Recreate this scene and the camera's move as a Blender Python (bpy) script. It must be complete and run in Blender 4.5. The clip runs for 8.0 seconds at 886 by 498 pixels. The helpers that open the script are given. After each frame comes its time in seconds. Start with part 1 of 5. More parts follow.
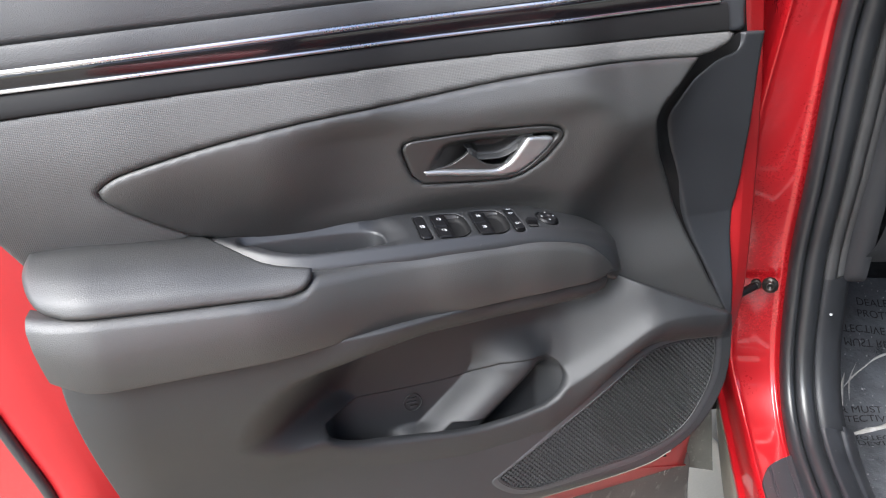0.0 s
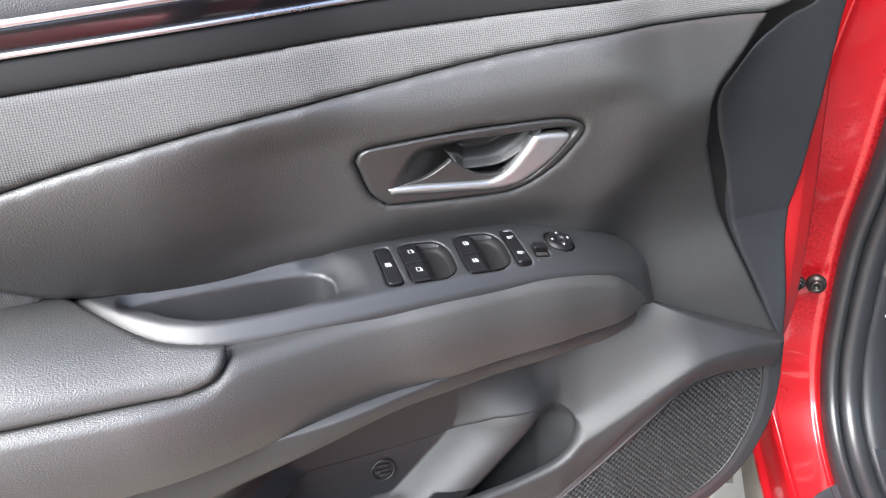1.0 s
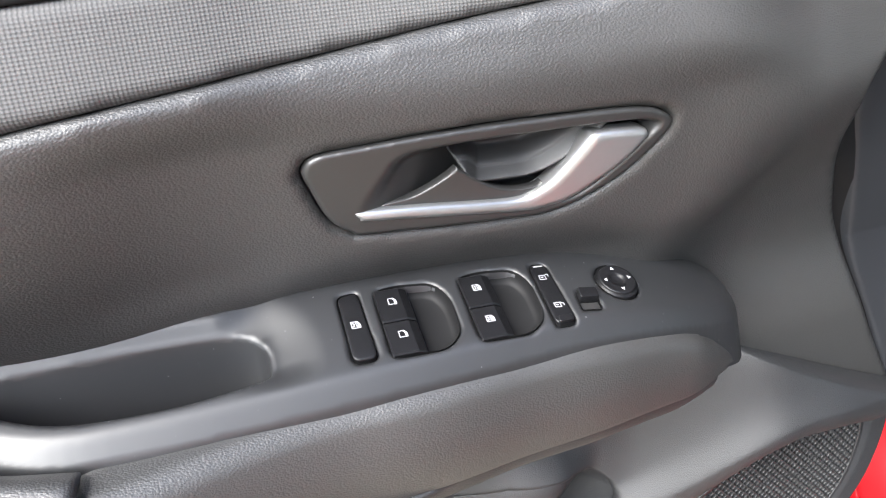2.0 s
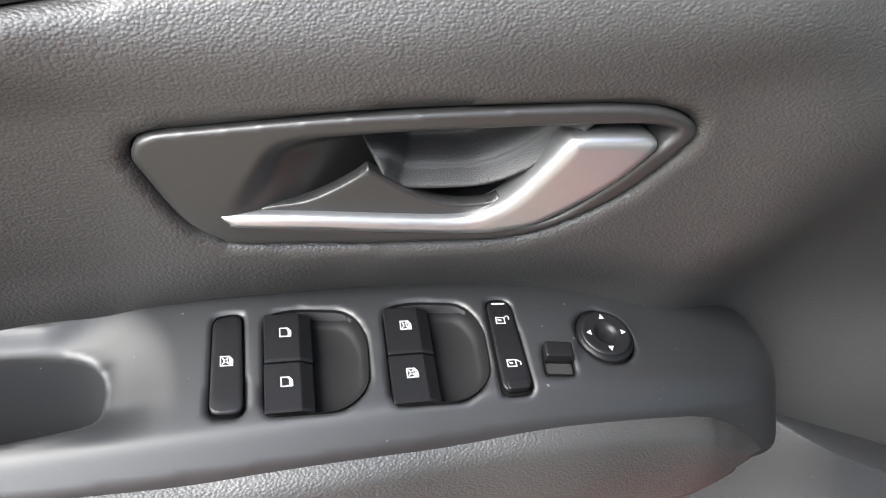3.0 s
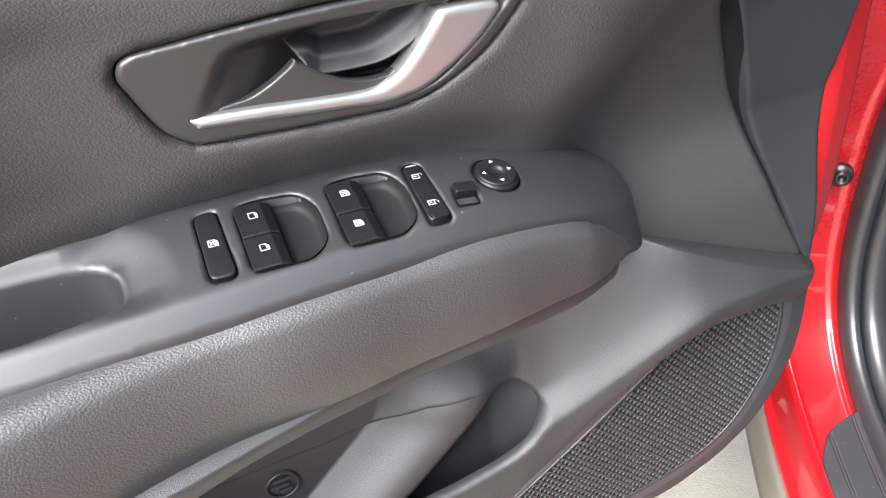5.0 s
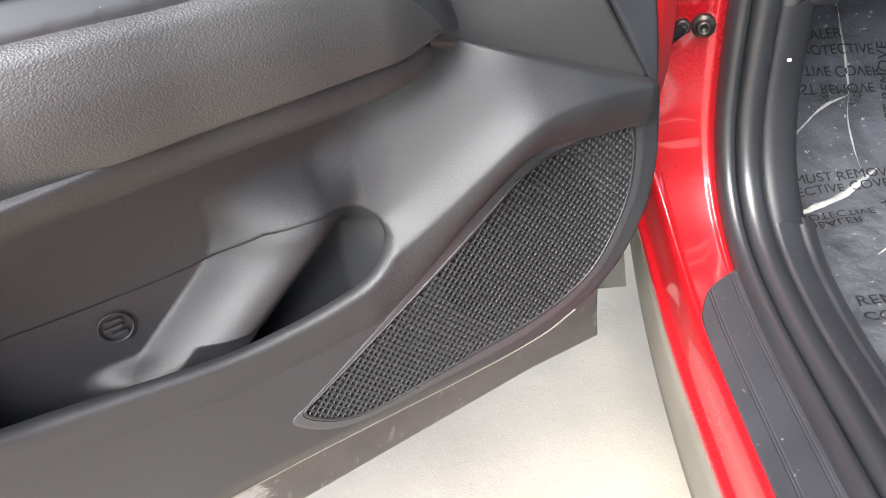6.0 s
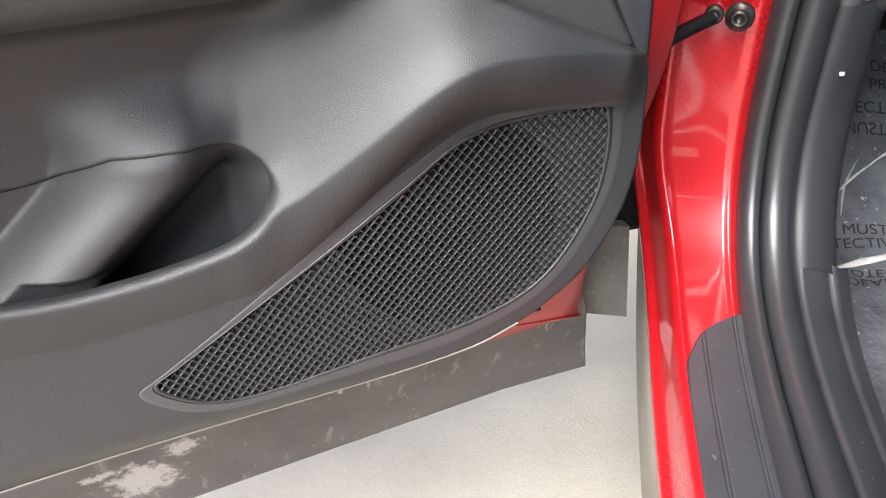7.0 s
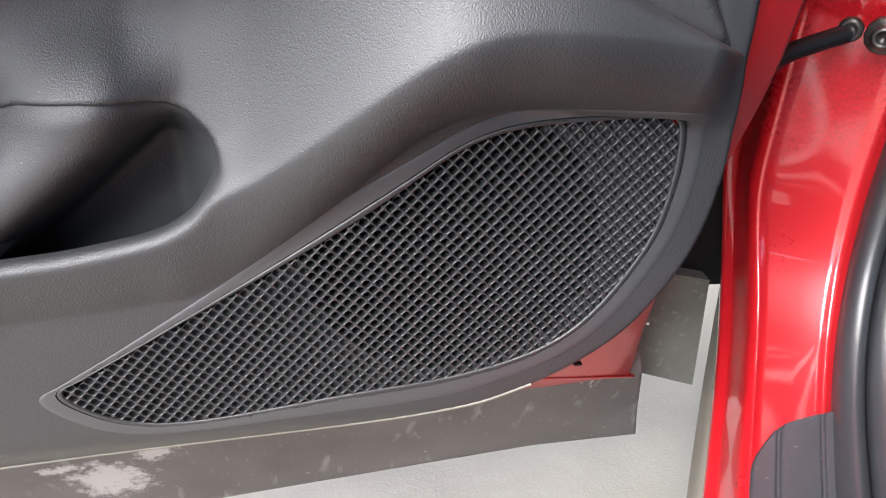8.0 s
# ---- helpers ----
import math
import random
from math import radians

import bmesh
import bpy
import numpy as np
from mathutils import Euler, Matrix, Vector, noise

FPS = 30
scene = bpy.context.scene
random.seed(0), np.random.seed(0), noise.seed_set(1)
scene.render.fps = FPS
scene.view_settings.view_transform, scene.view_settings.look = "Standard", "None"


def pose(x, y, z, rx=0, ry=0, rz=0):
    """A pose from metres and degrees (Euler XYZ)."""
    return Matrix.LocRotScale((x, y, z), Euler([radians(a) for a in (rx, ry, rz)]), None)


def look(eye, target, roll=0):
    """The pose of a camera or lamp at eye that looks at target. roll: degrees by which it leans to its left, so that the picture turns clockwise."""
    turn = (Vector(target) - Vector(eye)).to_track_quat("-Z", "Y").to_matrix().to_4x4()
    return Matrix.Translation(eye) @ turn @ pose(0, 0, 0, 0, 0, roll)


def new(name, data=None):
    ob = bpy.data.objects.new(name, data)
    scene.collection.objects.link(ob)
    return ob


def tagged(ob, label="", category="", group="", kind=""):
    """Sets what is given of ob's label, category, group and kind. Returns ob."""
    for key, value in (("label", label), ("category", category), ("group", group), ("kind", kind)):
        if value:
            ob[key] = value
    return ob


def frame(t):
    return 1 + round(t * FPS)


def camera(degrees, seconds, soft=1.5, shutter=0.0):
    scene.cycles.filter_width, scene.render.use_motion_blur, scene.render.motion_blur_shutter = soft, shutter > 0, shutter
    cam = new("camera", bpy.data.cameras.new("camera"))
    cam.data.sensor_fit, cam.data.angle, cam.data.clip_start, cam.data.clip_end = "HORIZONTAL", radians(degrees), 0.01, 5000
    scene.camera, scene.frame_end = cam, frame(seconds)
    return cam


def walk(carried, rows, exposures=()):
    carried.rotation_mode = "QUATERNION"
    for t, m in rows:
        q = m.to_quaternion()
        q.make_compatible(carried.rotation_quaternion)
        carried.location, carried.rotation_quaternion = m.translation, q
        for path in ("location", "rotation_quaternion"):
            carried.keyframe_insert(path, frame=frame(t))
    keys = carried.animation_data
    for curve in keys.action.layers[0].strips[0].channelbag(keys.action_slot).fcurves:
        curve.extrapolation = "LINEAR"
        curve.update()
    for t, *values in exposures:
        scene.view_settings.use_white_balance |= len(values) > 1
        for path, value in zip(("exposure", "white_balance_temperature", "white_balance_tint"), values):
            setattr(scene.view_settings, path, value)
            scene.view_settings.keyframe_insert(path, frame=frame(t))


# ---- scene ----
cam = camera(59.9, 8.0, soft=1.15)
PATH = [
    (0, (-0.26, -0.052, 1.207), (0.278, 1.783, 0.62), -4.2),
    (0.5, (-0.236, 0.039, 1.205), (0.333, 1.85, 0.575), -4.7),
    (1, (-0.178, 0.2, 1.218), (0.392, 1.963, 0.465), -5.0),
    (1.2, (-0.162, 0.252, 1.222), (0.391, 1.993, 0.408), -4.8),
    (2.3, (-0.068, 0.456, 1.186), (0.38, 2.15, 0.222), -2.9),
    (2.5, (-0.049, 0.478, 1.181), (0.352, 2.169, 0.19), -2.1),
    (3, (-0.004, 0.507, 1.169), (0.275, 2.192, 0.129), -0.5),
    (3.5, (0.018, 0.513, 1.166), (0.228, 2.194, 0.103), 0.1),
    (4, (0.016, 0.507, 1.171), (0.279, 2.184, 0.114), -1.5),
    (4.2, (0.005, 0.495, 1.172), (0.327, 2.167, 0.124), -2.7),
    (5.3, (-0.055, 0.377, 1.142), (0.553, 1.947, 0.062), -10.1),
    (5.5, (-0.052, 0.365, 1.117), (0.584, 1.91, 0.019), -10.4),
    (6, (-0.007, 0.331, 1.043), (0.634, 1.859, -0.078), -9.5),
    (6.5, (0.051, 0.333, 0.999), (0.65, 1.891, -0.104), -6.8),
    (7, (0.122, 0.365, 0.95), (0.615, 1.974, -0.131), -3.5),
    (7.5, (0.169, 0.409, 0.909), (0.549, 2.061, -0.152), -1.3),
    (8, (0.203, 0.456, 0.889), (0.469, 2.14, -0.155), 0.6),
]
EXPOSURE = [(0.0, 2.08, 6250, 9), (0.5, 2.29, 6200, 9), (1.0, 2.56, 6250, 9), (2.5, 2.57, 6450, 8), (3.0, 2.36, 6480, 7), (3.5, 2.31, 6500, 7), (4.0, 2.28, 6500, 8), (5.5, 2.83, 6450, 10), (6.5, 2.5, 6500, 10), (7.5, 2.48, 6400, 10), (8.0, 2.43, 6300, 11)]
walk(cam, [(t, look(eye, target, roll)) for t, eye, target, roll in PATH], EXPOSURE)

# ---- light ----
world = bpy.data.worlds.new("sky")
scene.world = world
world.use_nodes = True
wn = world.node_tree.nodes
sky = wn.new("ShaderNodeTexSky")
sky.sky_type = "NISHITA"
sky.sun_disc = False
sky.sun_elevation = radians(52)
sky.sun_rotation = radians(230)
sky.dust_density = 2.2
sky.air_density = 1.0
world.node_tree.links.new(sky.outputs[0], wn["Background"].inputs[0])
wn["Background"].inputs[1].default_value = 0.105
sun_data = bpy.data.lights.new("sun", "SUN")
sun_data.energy, sun_data.angle, sun_data.color = 2.6, radians(48), (1.0, 0.98, 0.95)
sun = new("sun", sun_data)
sun.matrix_world = look((-5.2, -3.7, 5.6), (0, 0, 0))

# ---- materials ----
def material(name, color, rough=0.5, metal=0.0, coat=0.0, spec=0.5, var=0.15, var_scale=9.0, bumps=(), stretch=(1, 1, 1)):
    """Principled material with a two-scale colour variation and procedural relief. bumps: (kind, scale, height in mm)."""
    m = bpy.data.materials.new(name)
    m.use_nodes = True
    nt = m.node_tree
    n, ln = nt.nodes, nt.links.new
    b = n["Principled BSDF"]
    b.inputs["Metallic"].default_value = metal
    b.inputs["Coat Weight"].default_value = coat
    b.inputs["Coat Roughness"].default_value = 0.03
    b.inputs["Specular IOR Level"].default_value = spec
    tc = n.new("ShaderNodeTexCoord")
    mp = n.new("ShaderNodeMapping")
    mp.inputs["Scale"].default_value = stretch
    ln(tc.outputs["Object"], mp.inputs[0])
    src = mp.outputs[0]
    big = n.new("ShaderNodeTexNoise")
    big.inputs["Scale"].default_value, big.inputs["Detail"].default_value = var_scale, 6
    fine = n.new("ShaderNodeTexNoise")
    fine.inputs["Scale"].default_value, fine.inputs["Detail"].default_value = var_scale * 40, 3
    ln(src, big.inputs["Vector"]), ln(src, fine.inputs["Vector"])
    add = n.new("ShaderNodeMath")
    add.operation = "MULTIPLY_ADD"
    add.inputs[1].default_value = 0.4
    ln(fine.outputs[0], add.inputs[0]), ln(big.outputs[0], add.inputs[2])
    ramp = n.new("ShaderNodeValToRGB")
    ramp.color_ramp.elements[0].position, ramp.color_ramp.elements[1].position = 0.4, 1.0
    ramp.color_ramp.elements[0].color = (*[c * (1 - var) for c in color], 1)
    ramp.color_ramp.elements[1].color = (*[min(1, c * (1 + var)) for c in color], 1)
    ln(add.outputs[0], ramp.inputs[0]), ln(ramp.outputs[0], b.inputs["Base Color"])
    rr = n.new("ShaderNodeMapRange")
    rr.inputs["From Min"].default_value, rr.inputs["From Max"].default_value = 0.3, 1.0
    rr.inputs["To Min"].default_value, rr.inputs["To Max"].default_value = max(0.0, rough - 0.06), min(1.0, rough + 0.06)
    ln(add.outputs[0], rr.inputs[0]), ln(rr.outputs[0], b.inputs["Roughness"])
    last = None
    for kind, scale, height in bumps:
        if kind == "cell":
            tx = n.new("ShaderNodeTexVoronoi")
            tx.feature = "SMOOTH_F1"
            tx.inputs["Smoothness"].default_value = 0.35
            tx.inputs["Scale"].default_value = scale
            out = tx.outputs["Distance"]
        elif kind == "noise":
            tx = n.new("ShaderNodeTexNoise")
            tx.inputs["Scale"].default_value, tx.inputs["Detail"].default_value = scale, 4
            out = tx.outputs[0]
        ln(src, tx.inputs["Vector"])
        bp = n.new("ShaderNodeBump")
        bp.inputs["Strength"].default_value = 1.0
        bp.inputs["Distance"].default_value = abs(height) / 1000
        bp.invert = height < 0
        ln(out, bp.inputs["Height"])
        if last:
            ln(last.outputs[0], bp.inputs["Normal"])
        last = bp
    if last:
        ln(last.outputs[0], b.inputs["Normal"])
    return m


def cloth_material():
    """Fine woven cloth: crossed threads of about a millimetre in relief and tone."""
    m = material("woven_cloth", (0.084, 0.0838, 0.0832), 0.85, spec=0.25, bumps=(("noise", 900, 0.1),))
    nt = m.node_tree
    n, ln = nt.nodes, nt.links.new
    tc = n["Texture Coordinate"]
    sep = n.new("ShaderNodeSeparateXYZ")
    ln(tc.outputs["Object"], sep.inputs[0])

    def wave(ax, az):
        a = n.new("ShaderNodeMath"); a.operation = "MULTIPLY"; a.inputs[1].default_value = ax
        c = n.new("ShaderNodeMath"); c.operation = "MULTIPLY_ADD"; c.inputs[1].default_value = az
        s = n.new("ShaderNodeMath"); s.operation = "SINE"
        ln(sep.outputs[0], a.inputs[0]), ln(sep.outputs[2], c.inputs[0]), ln(a.outputs[0], c.inputs[2]), ln(c.outputs[0], s.inputs[0])
        return s
    s1, s2 = wave(1800, 2050), wave(-1800, 2050)
    mul = n.new("ShaderNodeMath"); mul.operation = "MULTIPLY"
    ln(s1.outputs[0], mul.inputs[0]), ln(s2.outputs[0], mul.inputs[1])
    bp = n.new("ShaderNodeBump")
    bp.inputs["Strength"].default_value, bp.inputs["Distance"].default_value = 1.0, 0.00013
    ln(mul.outputs[0], bp.inputs["Height"])
    old = n["Bump"]
    ln(old.outputs[0], bp.inputs["Normal"])
    ln(bp.outputs[0], n["Principled BSDF"].inputs["Normal"])
    mix = n.new("ShaderNodeMix"); mix.data_type = "RGBA"
    rng = n.new("ShaderNodeMapRange")
    rng.inputs["From Min"].default_value, rng.inputs["From Max"].default_value = 0.0, 1.0
    ln(mul.outputs[0], rng.inputs[0]), ln(rng.outputs[0], mix.inputs["Factor"])
    ln(n["Color Ramp"].outputs[0], mix.inputs["A"])
    mix.inputs["B"].default_value = (0.120, 0.119, 0.118, 1)
    ln(mix.outputs["Result"], n["Principled BSDF"].inputs["Base Color"])
    return m


def specks(m, color, scale, lo, hi, stretch=(1, 1, 1), amount=0.7):
    """Dust and dried splashes: noise past a threshold, in a paler tone."""
    nt = m.node_tree
    n, ln = nt.nodes, nt.links.new
    mp = n.new("ShaderNodeMapping")
    mp.inputs["Scale"].default_value = stretch
    ln(n["Texture Coordinate"].outputs["Object"], mp.inputs[0])
    tx = n.new("ShaderNodeTexNoise")
    tx.inputs["Scale"].default_value, tx.inputs["Detail"].default_value = scale, 3
    ln(mp.outputs[0], tx.inputs["Vector"])
    rng = n.new("ShaderNodeMapRange")
    rng.inputs["From Min"].default_value, rng.inputs["From Max"].default_value, rng.inputs["To Max"].default_value = lo, hi, amount
    ln(tx.outputs[0], rng.inputs[0])
    mix = n.new("ShaderNodeMix")
    mix.data_type = "RGBA"
    b = n["Principled BSDF"].inputs["Base Color"]
    src = b.links[0].from_socket
    ln(rng.outputs[0], mix.inputs["Factor"]), ln(src, mix.inputs["A"])
    mix.inputs["B"].default_value = (*color, 1)
    ln(mix.outputs["Result"], b)
    return m


def stain(m, color, cx, cz, rx, rz, scale=70, amount=0.75):
    """A ragged worn patch round one place of an upright surface."""
    nt = m.node_tree
    n, ln = nt.nodes, nt.links.new
    mp = n.new("ShaderNodeMapping")
    mp.inputs["Location"].default_value = (-cx / rx, 0, -cz / rz)
    mp.inputs["Scale"].default_value = (1 / rx, 0, 1 / rz)
    ln(n["Texture Coordinate"].outputs["Object"], mp.inputs[0])
    far = n.new("ShaderNodeVectorMath")
    far.operation = "LENGTH"
    ln(mp.outputs[0], far.inputs[0])
    tx = n.new("ShaderNodeTexNoise")
    tx.inputs["Scale"].default_value, tx.inputs["Detail"].default_value, tx.inputs["Roughness"].default_value = scale, 8, 0.7
    ln(n["Texture Coordinate"].outputs["Object"], tx.inputs["Vector"])
    add = n.new("ShaderNodeMath")
    add.operation = "MULTIPLY_ADD"
    add.inputs[1].default_value = -0.30
    ln(far.outputs["Value"], add.inputs[0]), ln(tx.outputs[0], add.inputs[2])
    rng = n.new("ShaderNodeMapRange")
    rng.inputs["From Min"].default_value, rng.inputs["From Max"].default_value, rng.inputs["To Max"].default_value = 0.20, 0.36, amount
    ln(add.outputs[0], rng.inputs[0])
    mix = n.new("ShaderNodeMix")
    mix.data_type = "RGBA"
    b = n["Principled BSDF"].inputs["Base Color"]
    src = b.links[0].from_socket
    ln(rng.outputs[0], mix.inputs["Factor"]), ln(src, mix.inputs["A"])
    mix.inputs["B"].default_value = (*color, 1)
    ln(mix.outputs["Result"], b)


GRAIN = (("cell", 1050, -0.20), ("noise", 1500, 0.06))
M_LEATHER = material("black_soft_leatherette", (0.030, 0.0298, 0.0296), 0.50, spec=0.9, bumps=GRAIN, stretch=(0.75, 1, 1))
M_PLASTIC = material("grained_black_plastic", (0.0168, 0.0178, 0.0197), 0.53, spec=0.75, bumps=(("cell", 1250, -0.16), ("noise", 1800, 0.05)))
M_SMOOTH = material("fine_matt_black_plastic", (0.016, 0.0166, 0.0182), 0.47, spec=0.8, bumps=(("noise", 2500, 0.03),))
M_BEZEL = material("satin_grey_plastic", (0.024, 0.0238, 0.0238), 0.38, spec=0.65, bumps=(("noise", 2500, 0.025),))
M_SWITCH = material("black_switch_plastic", (0.008, 0.008, 0.009), 0.36, spec=0.28, bumps=(("noise", 3000, 0.06),))
M_GLOSS = material("gloss_black", (0.006, 0.005, 0.006), 0.10, spec=0.6, var=0.05)
M_BAND = material("matt_black_strip", (0.009, 0.009, 0.0095), 0.6, spec=0.2, bumps=(("noise", 1500, 0.05),))
M_CHROME = material("satin_chrome", (0.52, 0.52, 0.53), 0.28, metal=1.0, var=0.05)
M_SILVER = material("satin_silver_paint", (0.44, 0.445, 0.45), 0.34, metal=0.85, var=0.05, bumps=(("noise", 6000, 0.01),))
M_LEDGE = material("fine_grained_ledge_plastic", (0.034, 0.0345, 0.0355), 0.52, spec=0.6, bumps=(("cell", 1000, 0.22),))
# near-black: holds the shade of gaps and recesses as colour, also hidden dark parts
M_DARK = material("dark_parts_and_gap_shade", (0.006, 0.006, 0.0065), 0.6, spec=0.3)
M_WHITE = material("white_printed_symbol", (0.44, 0.45, 0.47), 0.5, var=0.02)
M_CLOTH = cloth_material()
M_COVER = material("dark_navy_black_plastic", (0.021, 0.0225, 0.026), 0.5, spec=0.5, bumps=(("noise", 1800, 0.05),))
M_RED = material("red_metallic_paint", (0.47, 0.010, 0.016), 0.28, metal=0.3, coat=1.0, var=0.06, var_scale=6, bumps=(("noise", 60, 0.02),))
M_RUBBER = material("black_rubber", (0.020, 0.0215, 0.0245), 0.36, spec=0.8, bumps=(("noise", 700, 0.06),))
M_CLAD = material("dusty_grey_cladding", (0.075, 0.068, 0.067), 0.6, spec=0.4, var=0.35, var_scale=14, bumps=(("noise", 400, 0.2),))
# dusty sill plastic; its pale tone also paints the rim highlight below the trim
M_SILLCLAD = material("dusty_cladding_and_rim_light", (0.13, 0.122, 0.10), 0.65, var=0.2, var_scale=12, bumps=(("noise", 500, 0.15),))
M_CONCRETE = material("pale_concrete", (0.290, 0.262, 0.208), 0.8, var=0.16, var_scale=5, bumps=(("noise", 240, 0.7), ("noise", 35, 1.0)))
specks(M_SMOOTH, (0.40, 0.40, 0.40), 420, 0.735, 0.77, amount=0.45)
specks(M_PLASTIC, (0.38, 0.38, 0.38), 330, 0.745, 0.78, amount=0.4)
M_DASH = material("charcoal_dash_plastic", (0.050, 0.0505, 0.053), 0.5, spec=0.6, bumps=(("noise", 900, 0.08),))
M_CUP = material("fine_grained_cup_plastic", (0.020, 0.0205, 0.0215), 0.5, spec=0.7, bumps=(("noise", 2200, 0.22),))
M_FLAT = material("plain_black_plastic", (0.034, 0.0355, 0.0385), 0.48, spec=0.8, var=0.1, bumps=(("noise", 2500, 0.02),))
M_GRILLE = material("grille_plastic", (0.017, 0.0175, 0.019), 0.44, spec=0.65, var=0.1)
M_INNER_RED = material("red_inner_door_paint", (0.32, 0.010, 0.013), 0.42, coat=0.25, var=0.08, var_scale=8, bumps=(("noise", 90, 0.03),))
M_PLATE = material("dusty_sill_plastic", (0.027, 0.029, 0.034), 0.36, spec=1.0, var=0.25, var_scale=16, bumps=(("noise", 1500, 0.06),))
specks(M_PLATE, (0.42, 0.40, 0.37), 210, 0.70, 0.76, amount=0.5)
specks(M_CLAD, (0.40, 0.38, 0.36), 160, 0.68, 0.76, amount=0.3)
specks(M_CLAD, (0.45, 0.44, 0.43), 60, 0.62, 0.80, (1, 1, 0.12), 0.3)
for cx, cz, rx, rz, scale in ((-0.034, 0.298, 0.040, 0.040, 70), (0.018, 0.342, 0.020, 0.016, 110), (-0.072, 0.330, 0.020, 0.009, 110), (0.430, 0.395, 0.003, 0.018, 200), (0.441, 0.392, 0.0025, 0.024, 200),
                              (0.449, 0.392, 0.002, 0.016, 200), (0.414, 0.392, 0.003, 0.012, 200), (0.222, 0.370, 0.003, 0.020, 200), (0.252, 0.374, 0.002, 0.016, 200), (0.190, 0.365, 0.004, 0.008, 200)):
    stain(M_CLAD, (0.36, 0.35, 0.34), cx, cz, rx, rz, scale)
M_LINER = specks(material("dusty_liner_plastic", (0.105, 0.104, 0.093), 0.7, var=0.3, var_scale=20, bumps=(("noise", 300, 0.3),)), (0.35, 0.34, 0.30), 110, 0.60, 0.75, amount=0.35)
M_METAL = material("dark_zinc_steel", (0.05, 0.047, 0.044), 0.35, metal=0.7, var=0.3, var_scale=60)
M_CARPET = material("dark_carpet", (0.020, 0.021, 0.023), 0.95, spec=0.1, var=0.4, var_scale=60, bumps=(("noise", 900, 1.0),))

# ---- geometry helpers ----
def smooth(a, b, x):
    t = np.clip((np.asarray(x, float) - a) / (b - a), 0, 1)
    return t * t * (3 - 2 * t)


def soft_min(a, b, k):
    h = np.clip(0.5 + 0.5 * (b - a) / k, 0, 1)
    return b + (a - b) * h - k * h * (1 - h)


def spline(points, n=8, closed=False):
    """Catmull-Rom curve through the points, n steps a span."""
    p = np.array(points, float)
    p = np.vstack([p[-1], p, p[:2]]) if closed else np.vstack([2 * p[0] - p[1], p, 2 * p[-1] - p[-2]])
    t = np.linspace(0, 1, n, endpoint=False)[:, None]
    out = []
    for a, b, c, d in zip(p[:-3], p[1:-2], p[2:-1], p[3:]):
        out.append(0.5 * (2 * b + (c - a) * t + (2 * a - 5 * b + 4 * c - d) * t ** 2 + (3 * b - a - 3 * c + d) * t ** 3))
    out = np.vstack(out)
    return out if closed else np.vstack([out, p[-2]])


def rounded(points, r, n=5):
    """A closed polygon with its corners rounded."""
    p = np.array(points, float)
    out = []
    for i in range(len(p)):
        a, b, c = p[i - 1], p[i], p[(i + 1) % len(p)]
        la, lc = np.linalg.norm(a - b), np.linalg.norm(c - b)
        s, e = b + (a - b) * min(r / la, 0.49), b + (c - b) * min(r / lc, 0.49)
        for t in np.linspace(0, 1, n):
            out.append((1 - t) ** 2 * s + 2 * t * (1 - t) * b + t ** 2 * e)
    return np.array(out)


def resample(poly, step):
    poly = np.asarray(poly, float)
    q = np.vstack([poly, poly[:1]])
    d = np.r_[0, np.cumsum(np.linalg.norm(np.diff(q, axis=0), axis=1))]
    s = np.linspace(0, d[-1], max(12, int(d[-1] / step)), endpoint=False)
    return np.column_stack([np.interp(s, d, q[:, k]) for k in range(q.shape[1])])


def inside(u, v, poly):
    res = np.zeros(u.shape, bool)
    for (x0, y0), (x1, y1) in zip(poly, np.roll(poly, -1, axis=0)):
        if y0 == y1:
            continue
        hit = (y0 > v) != (y1 > v)
        res ^= hit & (u < (x1 - x0) * (v - y0) / (y1 - y0) + x0)
    return res


def nearest(u, v, poly):
    """Distance to a closed outline, and the nearest point on it."""
    best = np.full(u.shape, 1e9)
    bu, bv = u.copy(), v.copy()
    for (x0, y0), (x1, y1) in zip(poly, np.roll(poly, -1, axis=0)):
        dx, dy = x1 - x0, y1 - y0
        t = np.clip(((u - x0) * dx + (v - y0) * dy) / (dx * dx + dy * dy + 1e-18), 0, 1)
        px, py = x0 + t * dx, y0 + t * dy
        d = np.hypot(u - px, v - py)
        m = d < best
        best[m], bu[m], bv[m] = d[m], px[m], py[m]
    return best, bu, bv


def mesh_from(name, verts, faces, flat=False):
    me = bpy.data.meshes.new(name)
    me.from_pydata([tuple(map(float, p)) for p in verts], [], [tuple(map(int, f)) for f in faces])
    me.validate()
    if not flat:
        me.shade_smooth()
    return me


